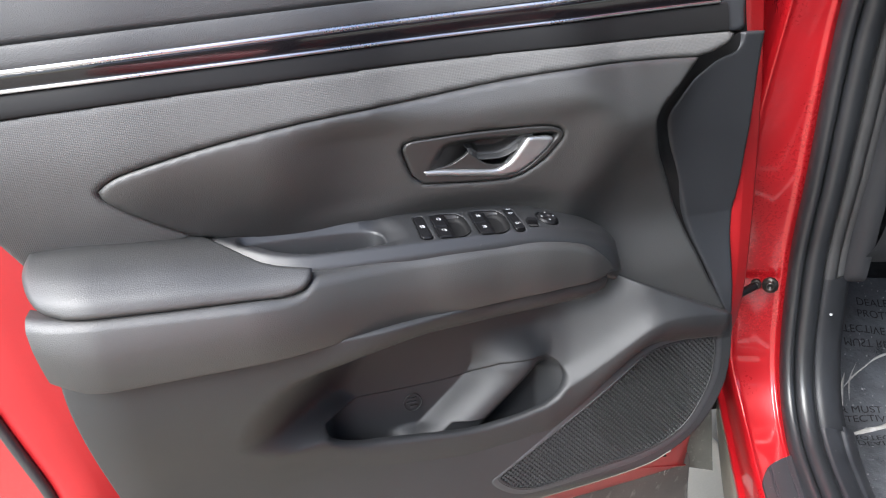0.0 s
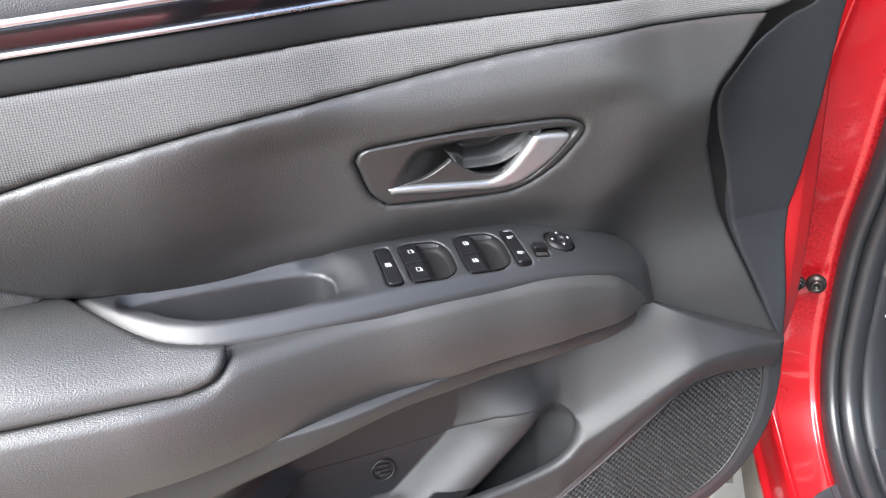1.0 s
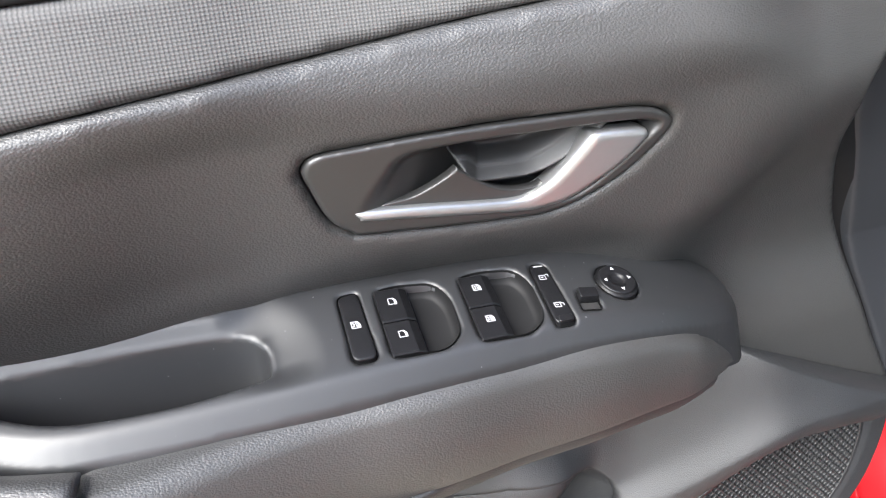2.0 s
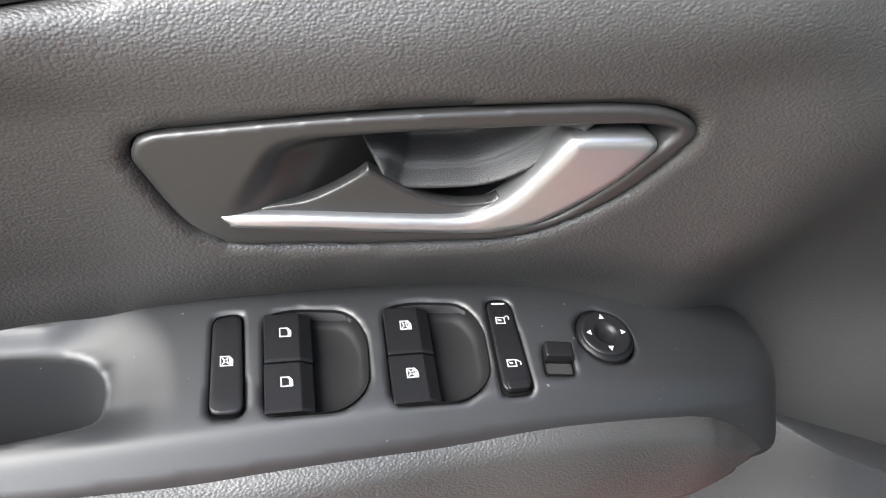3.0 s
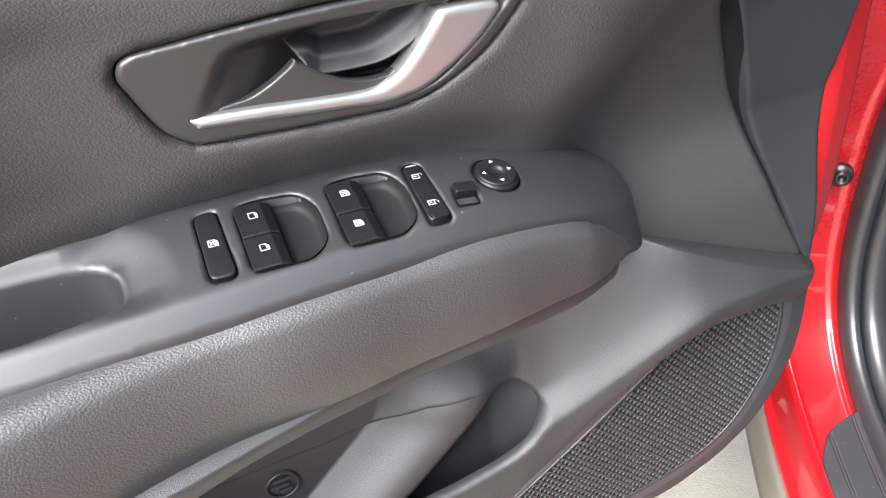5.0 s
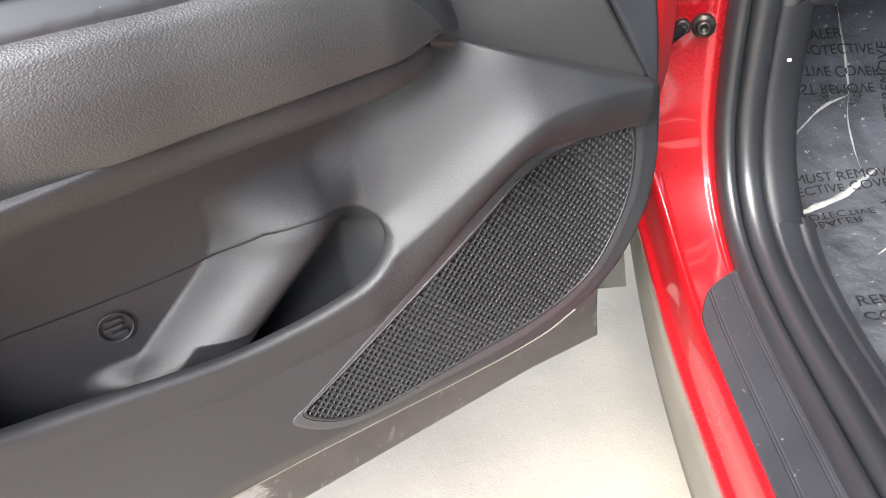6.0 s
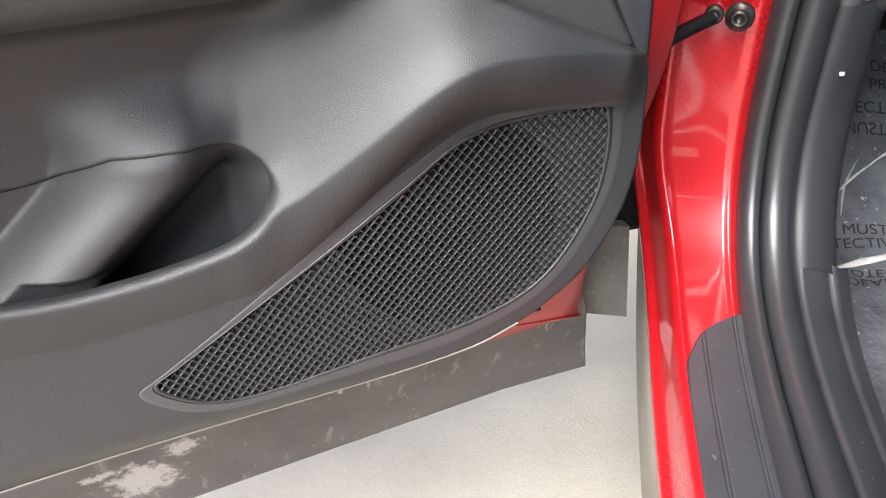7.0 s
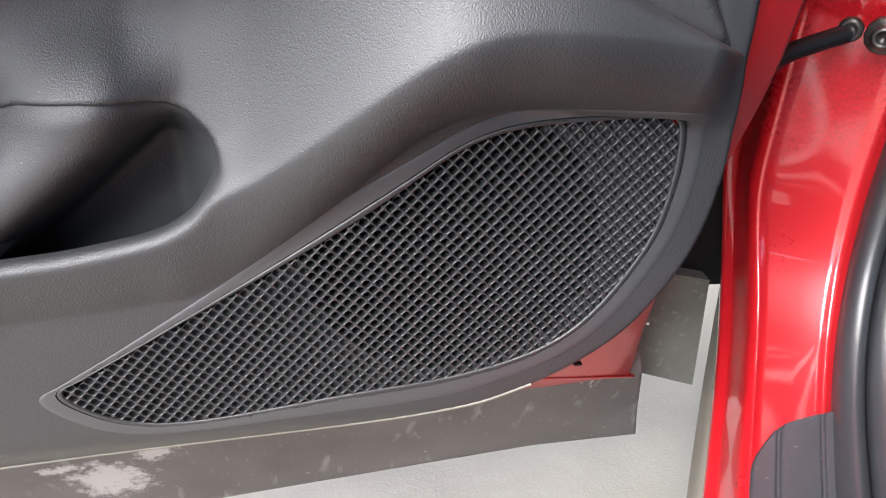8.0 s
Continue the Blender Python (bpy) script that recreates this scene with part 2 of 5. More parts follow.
def sheet(outline, place, step, holes=(), r=0.003, thick=0.006, hole_r=0.002, hole_thick=None):
    """A trimmed moulded panel: a grid inside the outline, its edge rounded by r and turned back by thick.
    place(u, v, d) gives the places at depth d below the surface."""
    outline = np.asarray(outline, float)
    holes = [np.asarray(h, float) for h in holes]
    (u0, v0), (u1, v1) = outline.min(0), outline.max(0)
    nu, nv = int((u1 - u0) / step) + 2, int((v1 - v0) / step) + 2
    us, vs = u0 + (np.arange(nu + 1) - 0.5) * step, v0 + (np.arange(nv + 1) - 0.5) * step
    cu, cv = np.meshgrid(us[:-1] + step / 2, vs[:-1] + step / 2, indexing="ij")
    keep = inside(cu, cv, outline)
    for h in holes:
        keep &= ~inside(cu, cv, h)
    gi, gj = np.nonzero(keep)
    idx = lambda i, j: i * (nv + 1) + j
    quads = np.column_stack([idx(gi, gj), idx(gi + 1, gj), idx(gi + 1, gj + 1), idx(gi, gj + 1)])
    edges = np.vstack([quads[:, [k, (k + 1) % 4]] for k in range(4)])
    key = np.sort(edges, axis=1)
    _, inv, cnt = np.unique(key, axis=0, return_inverse=True, return_counts=True)
    border = edges[cnt[inv.ravel()] == 1]
    used, remap = np.unique(quads, return_inverse=True)
    quads = remap.reshape(quads.shape)
    lut = -np.ones((nu + 1) * (nv + 1), int)
    lut[used] = np.arange(len(used))
    border = lut[border]
    u, v = us[used // (nv + 1)].astype(float), vs[used % (nv + 1)].astype(float)
    on = np.unique(border)
    best, bu, bv = nearest(u[on], v[on], outline)
    back = np.full(len(on), thick)
    for k, h in enumerate(holes):
        d, hu, hv = nearest(u[on], v[on], h)
        m = d < best
        best[m], bu[m], bv[m] = d[m], hu[m], hv[m]
        back[m] = thick if hole_thick is None else hole_thick[k]
    u[on], v[on] = bu, bv
    depth = np.zeros(len(u))
    loops = [(outline, r)] + list(zip(holes, hole_r if isinstance(hole_r, tuple) else (hole_r,) * len(holes)))
    for loop, rad in loops:
        rad = rad(u, v) if callable(rad) else rad
        if np.max(rad) > 0:
            d = nearest(u, v, loop)[0]
            t = np.clip(1 - d / rad, 0, 1)
            depth = np.maximum(depth, rad * (1 - np.sqrt(np.maximum(0, 1 - 0.985 * t * t))))
    verts = place(u, v, depth)
    extra = place(u[on], v[on], depth[on] + back)
    pos = {int(k): len(u) + i for i, k in enumerate(on)}
    faces = [tuple(q) for q in quads] + [(int(b), int(a), pos[int(a)], pos[int(b)]) for a, b in border]
    return mesh_from("panel", np.vstack([verts, extra]), faces)


def loft(rails, caps=False, closed_u=False, closed_v=False, flat=False):
    """A surface through rails, each an (n, 3) array of equal length."""
    g = np.array(rails, float)
    m, n = g.shape[:2]
    f = []
    for i in range(m if closed_u else m - 1):
        for j in range(n if closed_v else n - 1):
            a, b = i, (i + 1) % m
            c, d = j, (j + 1) % n
            f.append((a * n + c, b * n + c, b * n + d, a * n + d))
    if caps:
        f.append(tuple(range(n))[::-1])
        f.append(tuple((m - 1) * n + k for k in range(n)))
    return mesh_from("loft", g.reshape(-1, 3), f, flat)


def well(outline, place, depth, taper=0.8, rings=6, floor=True):
    """The wall and floor of a moulded recess below an outline."""
    outline = np.asarray(outline, float)
    c = outline.mean(0)
    rails = []
    for k in range(rings + 1):
        t = k / rings
        s = 1 - (1 - taper) * t ** 2
        p = c + (outline - c) * s
        rails.append(place(p[:, 0], p[:, 1], np.full(len(p), depth * (1 - (1 - t) ** 1.6))))
    if floor:
        for s in (0.6, 0.25, 0.02):
            p = c + (outline - c) * taper * s
            rails.append(place(p[:, 0], p[:, 1], np.full(len(p), depth)))
    return loft(rails, closed_v=True)


def slab(outline, place, top, base, r=0.001, steps=4, dome=0.0):
    """A raised rounded piece on an outline: top and base are depths (negative is proud)."""
    outline = np.asarray(outline, float)
    c = outline.mean(0)
    size = np.linalg.norm(outline - c, axis=1).mean()
    rails = [place(outline[:, 0], outline[:, 1], np.full(len(outline), base))]
    for k in range(steps + 1):
        a = k / steps * math.pi / 2
        s = 1 - r * (1 - math.cos(a)) / size
        p = c + (outline - c) * s
        rails.append(place(p[:, 0], p[:, 1], np.full(len(p), top + r * (1 - math.sin(a)))))
    s1 = 1 - r / size
    for s in (0.75, 0.5, 0.25, 0.02):
        p = c + (outline - c) * s1 * s
        rails.append(place(p[:, 0], p[:, 1], np.full(len(p), top - dome * (1 - s * s))))
    return loft(rails, closed_v=True)


def tube(points, radius, sides=10, n=6):
    """A round rod along a curve."""
    p = spline(points, n)
    t = np.gradient(p, axis=0)
    t /= np.linalg.norm(t, axis=1)[:, None]
    ref = np.array((0.1, 0.2, 1.0)) if abs(t[0][2]) < 0.9 else np.array((1.0, 0.2, 0.1))
    a = np.cross(t, ref)
    a /= np.linalg.norm(a, axis=1)[:, None]
    b = np.cross(t, a)
    ang = np.linspace(0, 2 * math.pi, sides, endpoint=False)
    rails = [p[i] + radius * (np.cos(ang)[:, None] * a[i] + np.sin(ang)[:, None] * b[i]) for i in range(len(p))]
    return loft(rails, caps=True, closed_v=True)


def thing(name, base, label, category, kind="", group=""):
    ob = new(name)
    ob.location = base
    ob.empty_display_size = 0.05
    bpy.context.view_layer.update()
    return tagged(ob, label, category, group, kind)


def part(name, mesh, mat, parent, label=""):
    """One mesh object under a thing or a part; its mesh is given in the place's metres."""
    mesh.name = name
    ob = new(name, mesh)
    ob.data.materials.append(mat)
    ob.parent = parent
    base = Vector(parent.location)
    if parent.parent:
        base = Vector((0, 0, 0))
    ob.matrix_parent_inverse = Matrix.Translation(-base) if parent.parent is None else Matrix.Identity(4)
    return tagged(ob, label)

# ---- ground ----
def ground():
    n = 40
    xs = np.sign(np.linspace(-1, 1, n)) * np.abs(np.linspace(-1, 1, n)) ** 3 * 400
    vs = [(x, y, 0.0) for x in xs for y in xs]
    fs = [(i * n + j, (i + 1) * n + j, (i + 1) * n + j + 1, i * n + j + 1) for i in range(n - 1) for j in range(n - 1)]
    me = mesh_from("ground", vs, fs)
    me.materials.append(M_CONCRETE)
    tagged(new("ground", me), "pale beige concrete ground under the open car door", "ground", kind="structure")


ground()


# ---- the open front door: surface laws of its trim ----
y_bezel = lambda x, z: 0.738 - 0.062 * (x + 0.06) - 0.3355 * (z - 1.075)


# the seam between cloth and bolster
SEAM = spline([(-0.366, 1.0680), (-0.355, 1.0760), (-0.340, 1.0822), (-0.298, 1.0920), (-0.252, 1.1007), (-0.207, 1.1074), (-0.158, 1.1130), (-0.110, 1.1166), (-0.055, 1.1208), (0.0, 1.1268), (0.06, 1.1331), (0.117, 1.1370), (0.177, 1.1387), (0.25, 1.1375), (0.304, 1.1355)], 6)

# depth of the bolster's crown along the door, and the height of its knee
CROWN = spline([(-0.60, 0.716), (-0.46, 0.715), (-0.35, 0.704), (-0.28, 0.704), (-0.18, 0.705), (-0.11, 0.715), (-0.06, 0.7250), (0.0, 0.7270), (0.05, 0.7230), (0.10, 0.716), (0.15, 0.707), (0.20, 0.711), (0.25, 0.7185), (0.30, 0.721), (0.45, 0.721)], 8)
KNEE = spline([(-0.60, 1.108), (-0.30, 1.108), (-0.15, 1.098), (-0.06, 1.086), (0.05, 1.083), (0.20, 1.076), (0.45, 1.076)], 8)


def y_upper(x, z):
    """Depth of the bolster, cloth and strips: upright at the top, drawn in below the knee."""
    x, z = np.asarray(x, float), np.asarray(z, float)
    top, knee = np.interp(x, CROWN[:, 0], CROWN[:, 1]), np.interp(x, KNEE[:, 0], KNEE[:, 1])
    seam = np.interp(x, SEAM[:, 0], SEAM[:, 1])
    back = knee - 0.006 + (seam - 0.012 - knee) * smooth(-0.24, -0.12, x) * smooth(0.20, 0.10, x)
    w = 0.016 - 0.009 * smooth(0.05, 0.2, x)
    drop = w * np.log1p(np.exp(np.clip((knee - z) / w, -40, 40)))
    under = 0.014 * np.log1p(np.exp(np.clip((1.047 - z) / 0.014, -40, 40)))
    lift = 0.012 * np.log1p(np.exp(np.clip((np.minimum(z, 1.165) - back) / 0.012, -40, 40)))
    y = top + (0.36 + 0.18 * smooth(-0.02, 0.14, x) + 0.10 * smooth(0.12, 0.22, x)) * drop + 0.28 * under * smooth(0.14, -0.02, x) + (0.24 + 0.10 * smooth(-0.05, 0.12, x)) * lift
    y = soft_min(y, 0.80 + 0 * y, 0.03)
    y = y + 0.016 * smooth(0.13, 0.24, x) * smooth(1.075, 0.985, z) * smooth(0.85, 0.95, z)
    t = np.clip((seam - z) / 0.060, 0, 1)
    y = y - 0.010 * t * (1 - t) ** 2 * smooth(0.16, 0.04, x) * smooth(-0.40, -0.33, x)
    w = smooth(-0.22, -0.066, x) * smooth(0.22, 0.118, x) * smooth(0.98, 1.02, z) * smooth(1.12, 1.083, z)
    y = y + (y_bezel(x, z) - y) * w
    return y + 0.15 * np.maximum(0, z - 1.165)


def plane_switch(x, y):
    x, y = np.asarray(x, float), np.asarray(y, float)
    return 0.972 - 0.06 * (x + 0.034) + 0.37 * (y - 0.724) - 2.0 * np.maximum(0, x - 0.05) ** 2 - 2.0 * np.maximum(0, y - 0.772) ** 1.5


def y_arm(x, z):
    x, z = np.asarray(x, float), np.asarray(z, float)
    y = 0.672 + 0.040 * smooth(-0.25, -0.05, x) + 0.026 * smooth(-0.05, 0.19, x)
    s = np.clip((z - 0.886) / 0.085, 0, 1)
    y = y - 0.010 * 4 * s * (1 - s) * (1 - 0.4 * smooth(0.05, 0.18, x))
    return y + 7 * np.maximum(0, -0.38 - x) ** 2 + 4 * np.maximum(0, x - 0.14) ** 2 - 0.006 * smooth(0.02, 0.10, x)


_grid = np.linspace(-0.5, 0.5, 1001)
_kern = np.exp(-0.5 * (np.arange(-40, 41) / 13.0) ** 2)


def crest_z(x):
    """Height of the lip that runs from the pocket up over the loudspeaker."""
    return np.interp(x, _grid[40:-40], CREST)


_line = np.interp(_grid, [-0.5, -0.17, -0.13, -0.08, 0.0, 0.09, 0.115, 0.13, 0.16, 0.194, 0.229, 0.255, 0.287, 0.324, 0.379, 0.41],
                     [0.73, 0.73, 0.712, 0.702, 0.691, 0.696, 0.701, 0.710, 0.722, 0.748, 0.777, 0.796, 0.803, 0.799, 0.788, 0.782])
CREST = np.convolve(_line, _kern / _kern.sum(), "same")[40:-40]


def ridge(x, z):
    """The slanting round rib that divides the door pocket."""
    dx, dz = 0.14, 0.115
    ln = math.hypot(dx, dz)
    d = ((x - 0.01) * dz - (soft_min(np.asarray(z, float), 0.752, 0.02) - 0.706) * dx) / ln
    top = smooth(0.806, 0.750, z)
    c = np.abs(d - 0.020) / np.where(d < 0.020, 0.044, 0.026)
    return 0.036 * np.maximum(0, 1 - c ** 2) ** np.where(d < 0.020, 1.25, 1.1) * top


def y_wall(x, z):
    y = 0.775 + 0.054 * (1 - smooth(0.825, 0.874, z) * smooth(0.21, 0.14, x)) + 0.008 * (1 - smooth(0.74, 0.825, z)) - ridge(x, z)
    s = np.clip((z - 0.848) / 0.036, 0, 1)
    brow = np.sqrt(1 - (1 - s) ** 2) * smooth(0.207, 0.180, x)
    return y + (y_arm(x, 0.886) + 0.003 + 0.004 * smooth(-0.05, 0.05, x) - y) * brow


def ramp_up(v, w):
    return w * np.log1p(np.exp(np.clip(v / w, -40, 40)))


def y_recess(x, z):
    """Back of the pocket bay, met by the shoulder that comes down from the hinge end."""
    zc = crest_z(x)
    yc = 0.790 - 0.032 * smooth(0.14, 0.27, x) + 0.010 * smooth(0.30, 0.38, x) + 0.030 * smooth(0.372, 0.412, x)
    shoulder = np.interp(x, [0.10, 0.12, 0.15, 0.185, 0.22, 0.26, 0.30], [0.768, 0.782, 0.798, 0.823, 0.845, 0.874, 0.90])
    dz = np.maximum(0, z - zc)
    shelf = 0.015 * (1 - np.exp(-np.maximum(0, ramp_up(z - zc, 0.004) - 0.0028) / 0.026)) * smooth(0.11, 0.17, x)
    above = yc + shelf + (0.20 - 0.08 * smooth(0.11, 0.17, x)) * dz + (0.55 * ramp_up(z - shoulder + 0.006, 0.010) + 1.3 * ramp_up(0.118 - x, 0.024)) * smooth(0.0, 0.026, dz)
    return soft_min(above, y_wall(x, z), 0.024)


def y_lower(x, z):
    """Depth of the lower door panel: shallow dish, pocket mouth, ridge above the loudspeaker."""
    x, z = np.asarray(x, float), np.asarray(z, float)
    left = 0.80 - 0.112 * smooth(0.60, 0.895, z) + 5.5 * np.maximum(0, -0.37 - x) ** 2
    zc = crest_z(x) + 0.006 * smooth(0.125, 0.10, x)
    yc = 0.790 - 0.032 * smooth(0.14, 0.27, x) + 0.010 * smooth(0.30, 0.38, x) + 0.030 * smooth(0.372, 0.412, x)
    t = np.clip((z - (zc - 0.05)) / 0.05, 0, 1)
    below = 0.80 - (0.80 - yc) * (1 - (1 - t) ** 2)
    below = below + 0.015 * smooth(0.565, 0.53, z)
    right_up = y_recess(x, z)
    soft = 0.045 * smooth(-0.08, -0.17, x)
    right = np.where(x < -0.08, below + (right_up - below) * smooth(zc - 0.6 * soft - 1e-4, zc + soft + 1e-4, z), np.where(z > zc, right_up, below))
    s = np.clip((z - 0.70) / 0.185, 0, 1)
    xl = -0.235 + 0.045 * smooth(0.765, 0.715, z) + 0.15 * s ** 3
    up = smooth(xl - 0.045 - 0.03 * s, xl + 0.085 + 0.03 * s, x)
    low = smooth(-0.30, 0.06, x)
    k = smooth(zc - 0.03, zc + 0.015, z)
    mix = np.where(x > -0.08, np.where(z > zc, np.where(z > 0.77, up, 1.0), low + (1 - low) * k * smooth(0.0, -0.08, x)), up * k + low * (1 - k))
    return left + (right - left) * mix


on_upper = lambda off=0.0: (lambda u, v, d: np.column_stack([u, y_upper(u, v) + d + off, v]))
on_lower = lambda u, v, d: np.column_stack([u, y_lower(u, v) + d, v])
on_switch = lambda u, v, d: np.column_stack([u, v + 0.35 * d, plane_switch(u, v) - 0.94 * d])

car_thing = thing("car", (0.9, 0.4, 0.0), "red car with its front door standing open, black interior trim", "car")
door = car_thing

# strips along the top of the trim
def strip(lo, hi, x0, x1, off=0.0, r=0.002, thick=0.01, tilt=None):
    """A moulded band between two lines (z at x=-0.43, z at x=0.31, and the bow between)."""
    xs = np.linspace(x0, x1, 60)
    line = lambda p: p[0] + (p[1] - p[0]) * (xs + 0.43) / 0.74 + p[2] * (1 - ((xs + 0.06) / 0.37) ** 2)
    a, b = line(lo), line(hi)
    w = b - a
    rails = []
    for k, dep in ((0.0, thick), (0.0, 0.9), (0.05, 0.55), (0.15, 0.2), (0.32, 0.0), (0.5, -0.05), (0.68, 0.0), (0.85, 0.2), (0.95, 0.55), (1.0, 0.9), (1.0, thick)):
        z = a + k * w
        y = y_upper(xs, z) if tilt is None else y_upper(xs, 0.5 * (a + b)) + tilt * (z - 0.5 * (a + b))
        rails.append(np.column_stack([xs, y + off + (dep if abs(dep) == thick else dep * r), z]))
    return loft(rails)


XL = -0.52
part("window_ledge", strip((1.2065, 1.2425, 0.001), (1.31, 1.33, 0.0), XL, 0.43, 0.004, r=0.004), M_LEDGE, door, "grained charcoal plastic window ledge")
part("upper_rail", strip((1.1850, 1.2210, 0.001), (1.2055, 1.2415, 0.001), XL, 0.35, 0.001, r=0.0015), M_LEDGE, door, "plain grey moulding above the chrome strip")
part("chrome_strip", strip((1.1805, 1.2145, 0.001), (1.1853, 1.2198, 0.001), XL, 0.345, -0.001, r=0.0015, thick=0.012), M_CHROME, door, "bright satin chrome trim strip")
part("gloss_strip", strip((1.1682, 1.1972, 0.001), (1.1806, 1.2146, 0.001), XL, 0.345, 0.001, r=0.0006, tilt=-0.05), M_GLOSS, door, "gloss black decor strip")
part("chrome_strip", strip((1.1647, 1.1935, 0.001), (1.1683, 1.1972, 0.001), XL, 0.340, -0.001, r=0.0012, thick=0.012), M_CHROME, door, "thin satin chrome trim strip")
part("dark_strip", strip((1.1430, 1.1625, 0.006), (1.1648, 1.1938, 0.001), XL, 0.352, 0.001, r=0.002), M_BAND, door, "matt black strip below the chrome")
cap = [(0.338, 1.161), (0.380, 1.161), (0.388, 1.29), (0.33, 1.29), (0.325, 1.225)]
part("mirror_base_cover", sheet(rounded(cap, 0.01), on_upper(0.006), 0.004, r=0.004), M_COVER, door, "dark cover at the front of the window ledge")

BEZEL = spline([(-0.0672, 1.064), (-0.0615, 1.0718), (-0.042, 1.0745), (0.001, 1.0785), (0.054, 1.081), (0.090, 1.0815), (0.108, 1.0785), (0.1172, 1.071), (0.113, 1.0605),
                (0.098, 1.0415), (0.078, 1.0270), (0.060, 1.0200), (0.035, 1.0185), (-0.036, 1.0205), (-0.046, 1.0230), (-0.057, 1.0340), (-0.0650, 1.055)], 6, closed=True)

def handle_at(u, v, off):
    """Places on the plane of the handle's surround, from its own flat coordinates."""
    x = 0.02270 + 0.9920 * (u - 0.02) + 0.0027 * (v - 1.05)
    z = 1.05290 - 0.0423 * (u - 0.02) + 0.9496 * (v - 1.05)
    return np.column_stack([x, y_bezel(x, z) + off, z])


grow = lambda poly, k: poly.mean(0) + (poly - poly.mean(0)) * (1 + k / np.linalg.norm(poly - poly.mean(0), axis=1)[:, None])

bol_top = SEAM
bol_right = spline([(0.304, 1.1355), (0.2905, 1.123), (0.2695, 1.105), (0.2485, 1.0888), (0.2395, 1.078), (0.2385, 1.065), (0.258, 1.032), (0.296, 0.984), (0.322, 0.934), (0.343, 0.884), (0.367, 0.835), (0.402, 0.774)], 6)
bol_low = spline([(0.402, 0.774), (0.30, 0.8185), (0.205, 0.862), (0.15, 0.89), (0.06, 0.945), (0.0, 0.962), (-0.12, 0.975), (-0.2, 0.985), (-0.285, 1.003)], 6)
bol_left = spline([(-0.285, 1.003), (-0.315, 1.022), (-0.343, 1.042), (-0.362, 1.058), (-0.366, 1.069)], 5)
BOLSTER = np.vstack([bol_top[:-1], bol_right[:-1], bol_low[:-1], bol_left[:-1]])
part("bolster", sheet(BOLSTER, on_upper(), 0.0035, holes=[grow(handle_at(BEZEL[:, 0], BEZEL[:, 1], 0)[:, [0, 2]], 0.0012)], r=0.0026, thick=0.032, hole_r=0.003), M_LEATHER, door, "soft grained black leatherette bolster")

band_low = lambda x: 1.1430 + 0.0195 * (x + 0.43) / 0.74 + 0.006 * (1 - ((x + 0.06) / 0.37) ** 2)
xs = np.linspace(XL, 0.352, 30)
cloth = np.vstack([np.column_stack([xs, band_low(xs)]), [(0.362, 1.158), (0.350, 1.148), (0.328, 1.1405)], bol_top[::-1] + (0.0, 0.0008), bol_left[::-1][1:] - (0.0012, 0), [(-0.30, 1.0), (-0.37, 0.990), (-0.446, 0.972), (-0.466, 1.020), (-0.490, 1.06), (XL, 1.11)]])
part("cloth_insert", sheet(cloth, on_upper(0.0015), 0.0035, r=0.005, thick=0.012), M_CLOTH, door, "woven dark grey cloth insert")

cover = np.vstack([spline([(0.373, 1.159), (0.371, 1.147), (0.364, 1.138), (0.343, 1.131), (0.327, 1.1204), (0.312, 1.108), (0.298, 1.0875), (0.288, 1.0695), (0.2863, 1.0566), (0.295, 1.0256), (0.3067, 1.000), (0.316, 0.977), (0.329, 0.945), (0.351, 0.885), (0.373, 0.835), (0.403, 0.768)], 6),
                   [(0.410, 0.765), (0.410, 0.88), (0.415, 0.96), (0.411, 1.045), (0.404, 1.12), (0.402, 1.159)]])
y_cover = lambda x, z: 0.752 + 0.062 * np.clip((1.16 - z) / 0.24, 0, 1) - 0.012 * smooth(0.91, 0.80, z) + 0.006 * np.maximum(0, 0.30 - x) / 0.05
def along(curve, n=60):
    d = np.r_[0, np.cumsum(np.linalg.norm(np.diff(curve, axis=0), axis=1))]
    s = np.linspace(0, d[-1], n)
    return np.column_stack([np.interp(s, d, curve[:, k]) for k in range(2)])


edge_a = along(np.vstack([[(0.362, 1.158), (0.350, 1.148), (0.328, 1.1405)], bol_right]))
edge_b = along(cover[:len(cover) - 6])
rolled = []
for k, up in ((0.0, 0.0), (0.25, 0.25), (0.6, 0.75), (0.92, 1.0), (1.0, 1.04)):
    e = edge_a * (1 - k) + edge_b * k
    ya, yb = y_upper(edge_a[:, 0] - 0.004, edge_a[:, 1]) + 0.006, y_cover(edge_b[:, 0], edge_b[:, 1]) - 0.0005
    rolled.append(np.column_stack([e[:, 0], ya + (np.maximum(yb, ya + 0.004) - ya) * up, e[:, 1]]))
# matt black colour carries the shadow along the bolster's thick edge
part("bolster_border", loft(rolled), M_BAND, door, "rolled border between bolster and end cover, its edge shadow put in as black")
part("trim_backing", sheet([(0.250, 1.06), (0.268, 0.99), (0.325, 0.885), (0.392, 0.785), (0.398, 0.79), (0.390, 1.04), (0.392, 1.16), (0.378, 1.29), (0.26, 1.29), (0.26, 1.12)], lambda u, v, d: np.column_stack([u, y_cover(u, v) + 0.022 + d, v]), 0.01, r=0, thick=0.004), M_DARK, door, "dark edge of the trim board")
part("end_cover", sheet(cover, lambda u, v, d: np.column_stack([u, y_cover(u, v) + d, v]), 0.0025, r=0.0018, thick=0.02), M_COVER, door, "flat dark plastic cover at the hinge end")

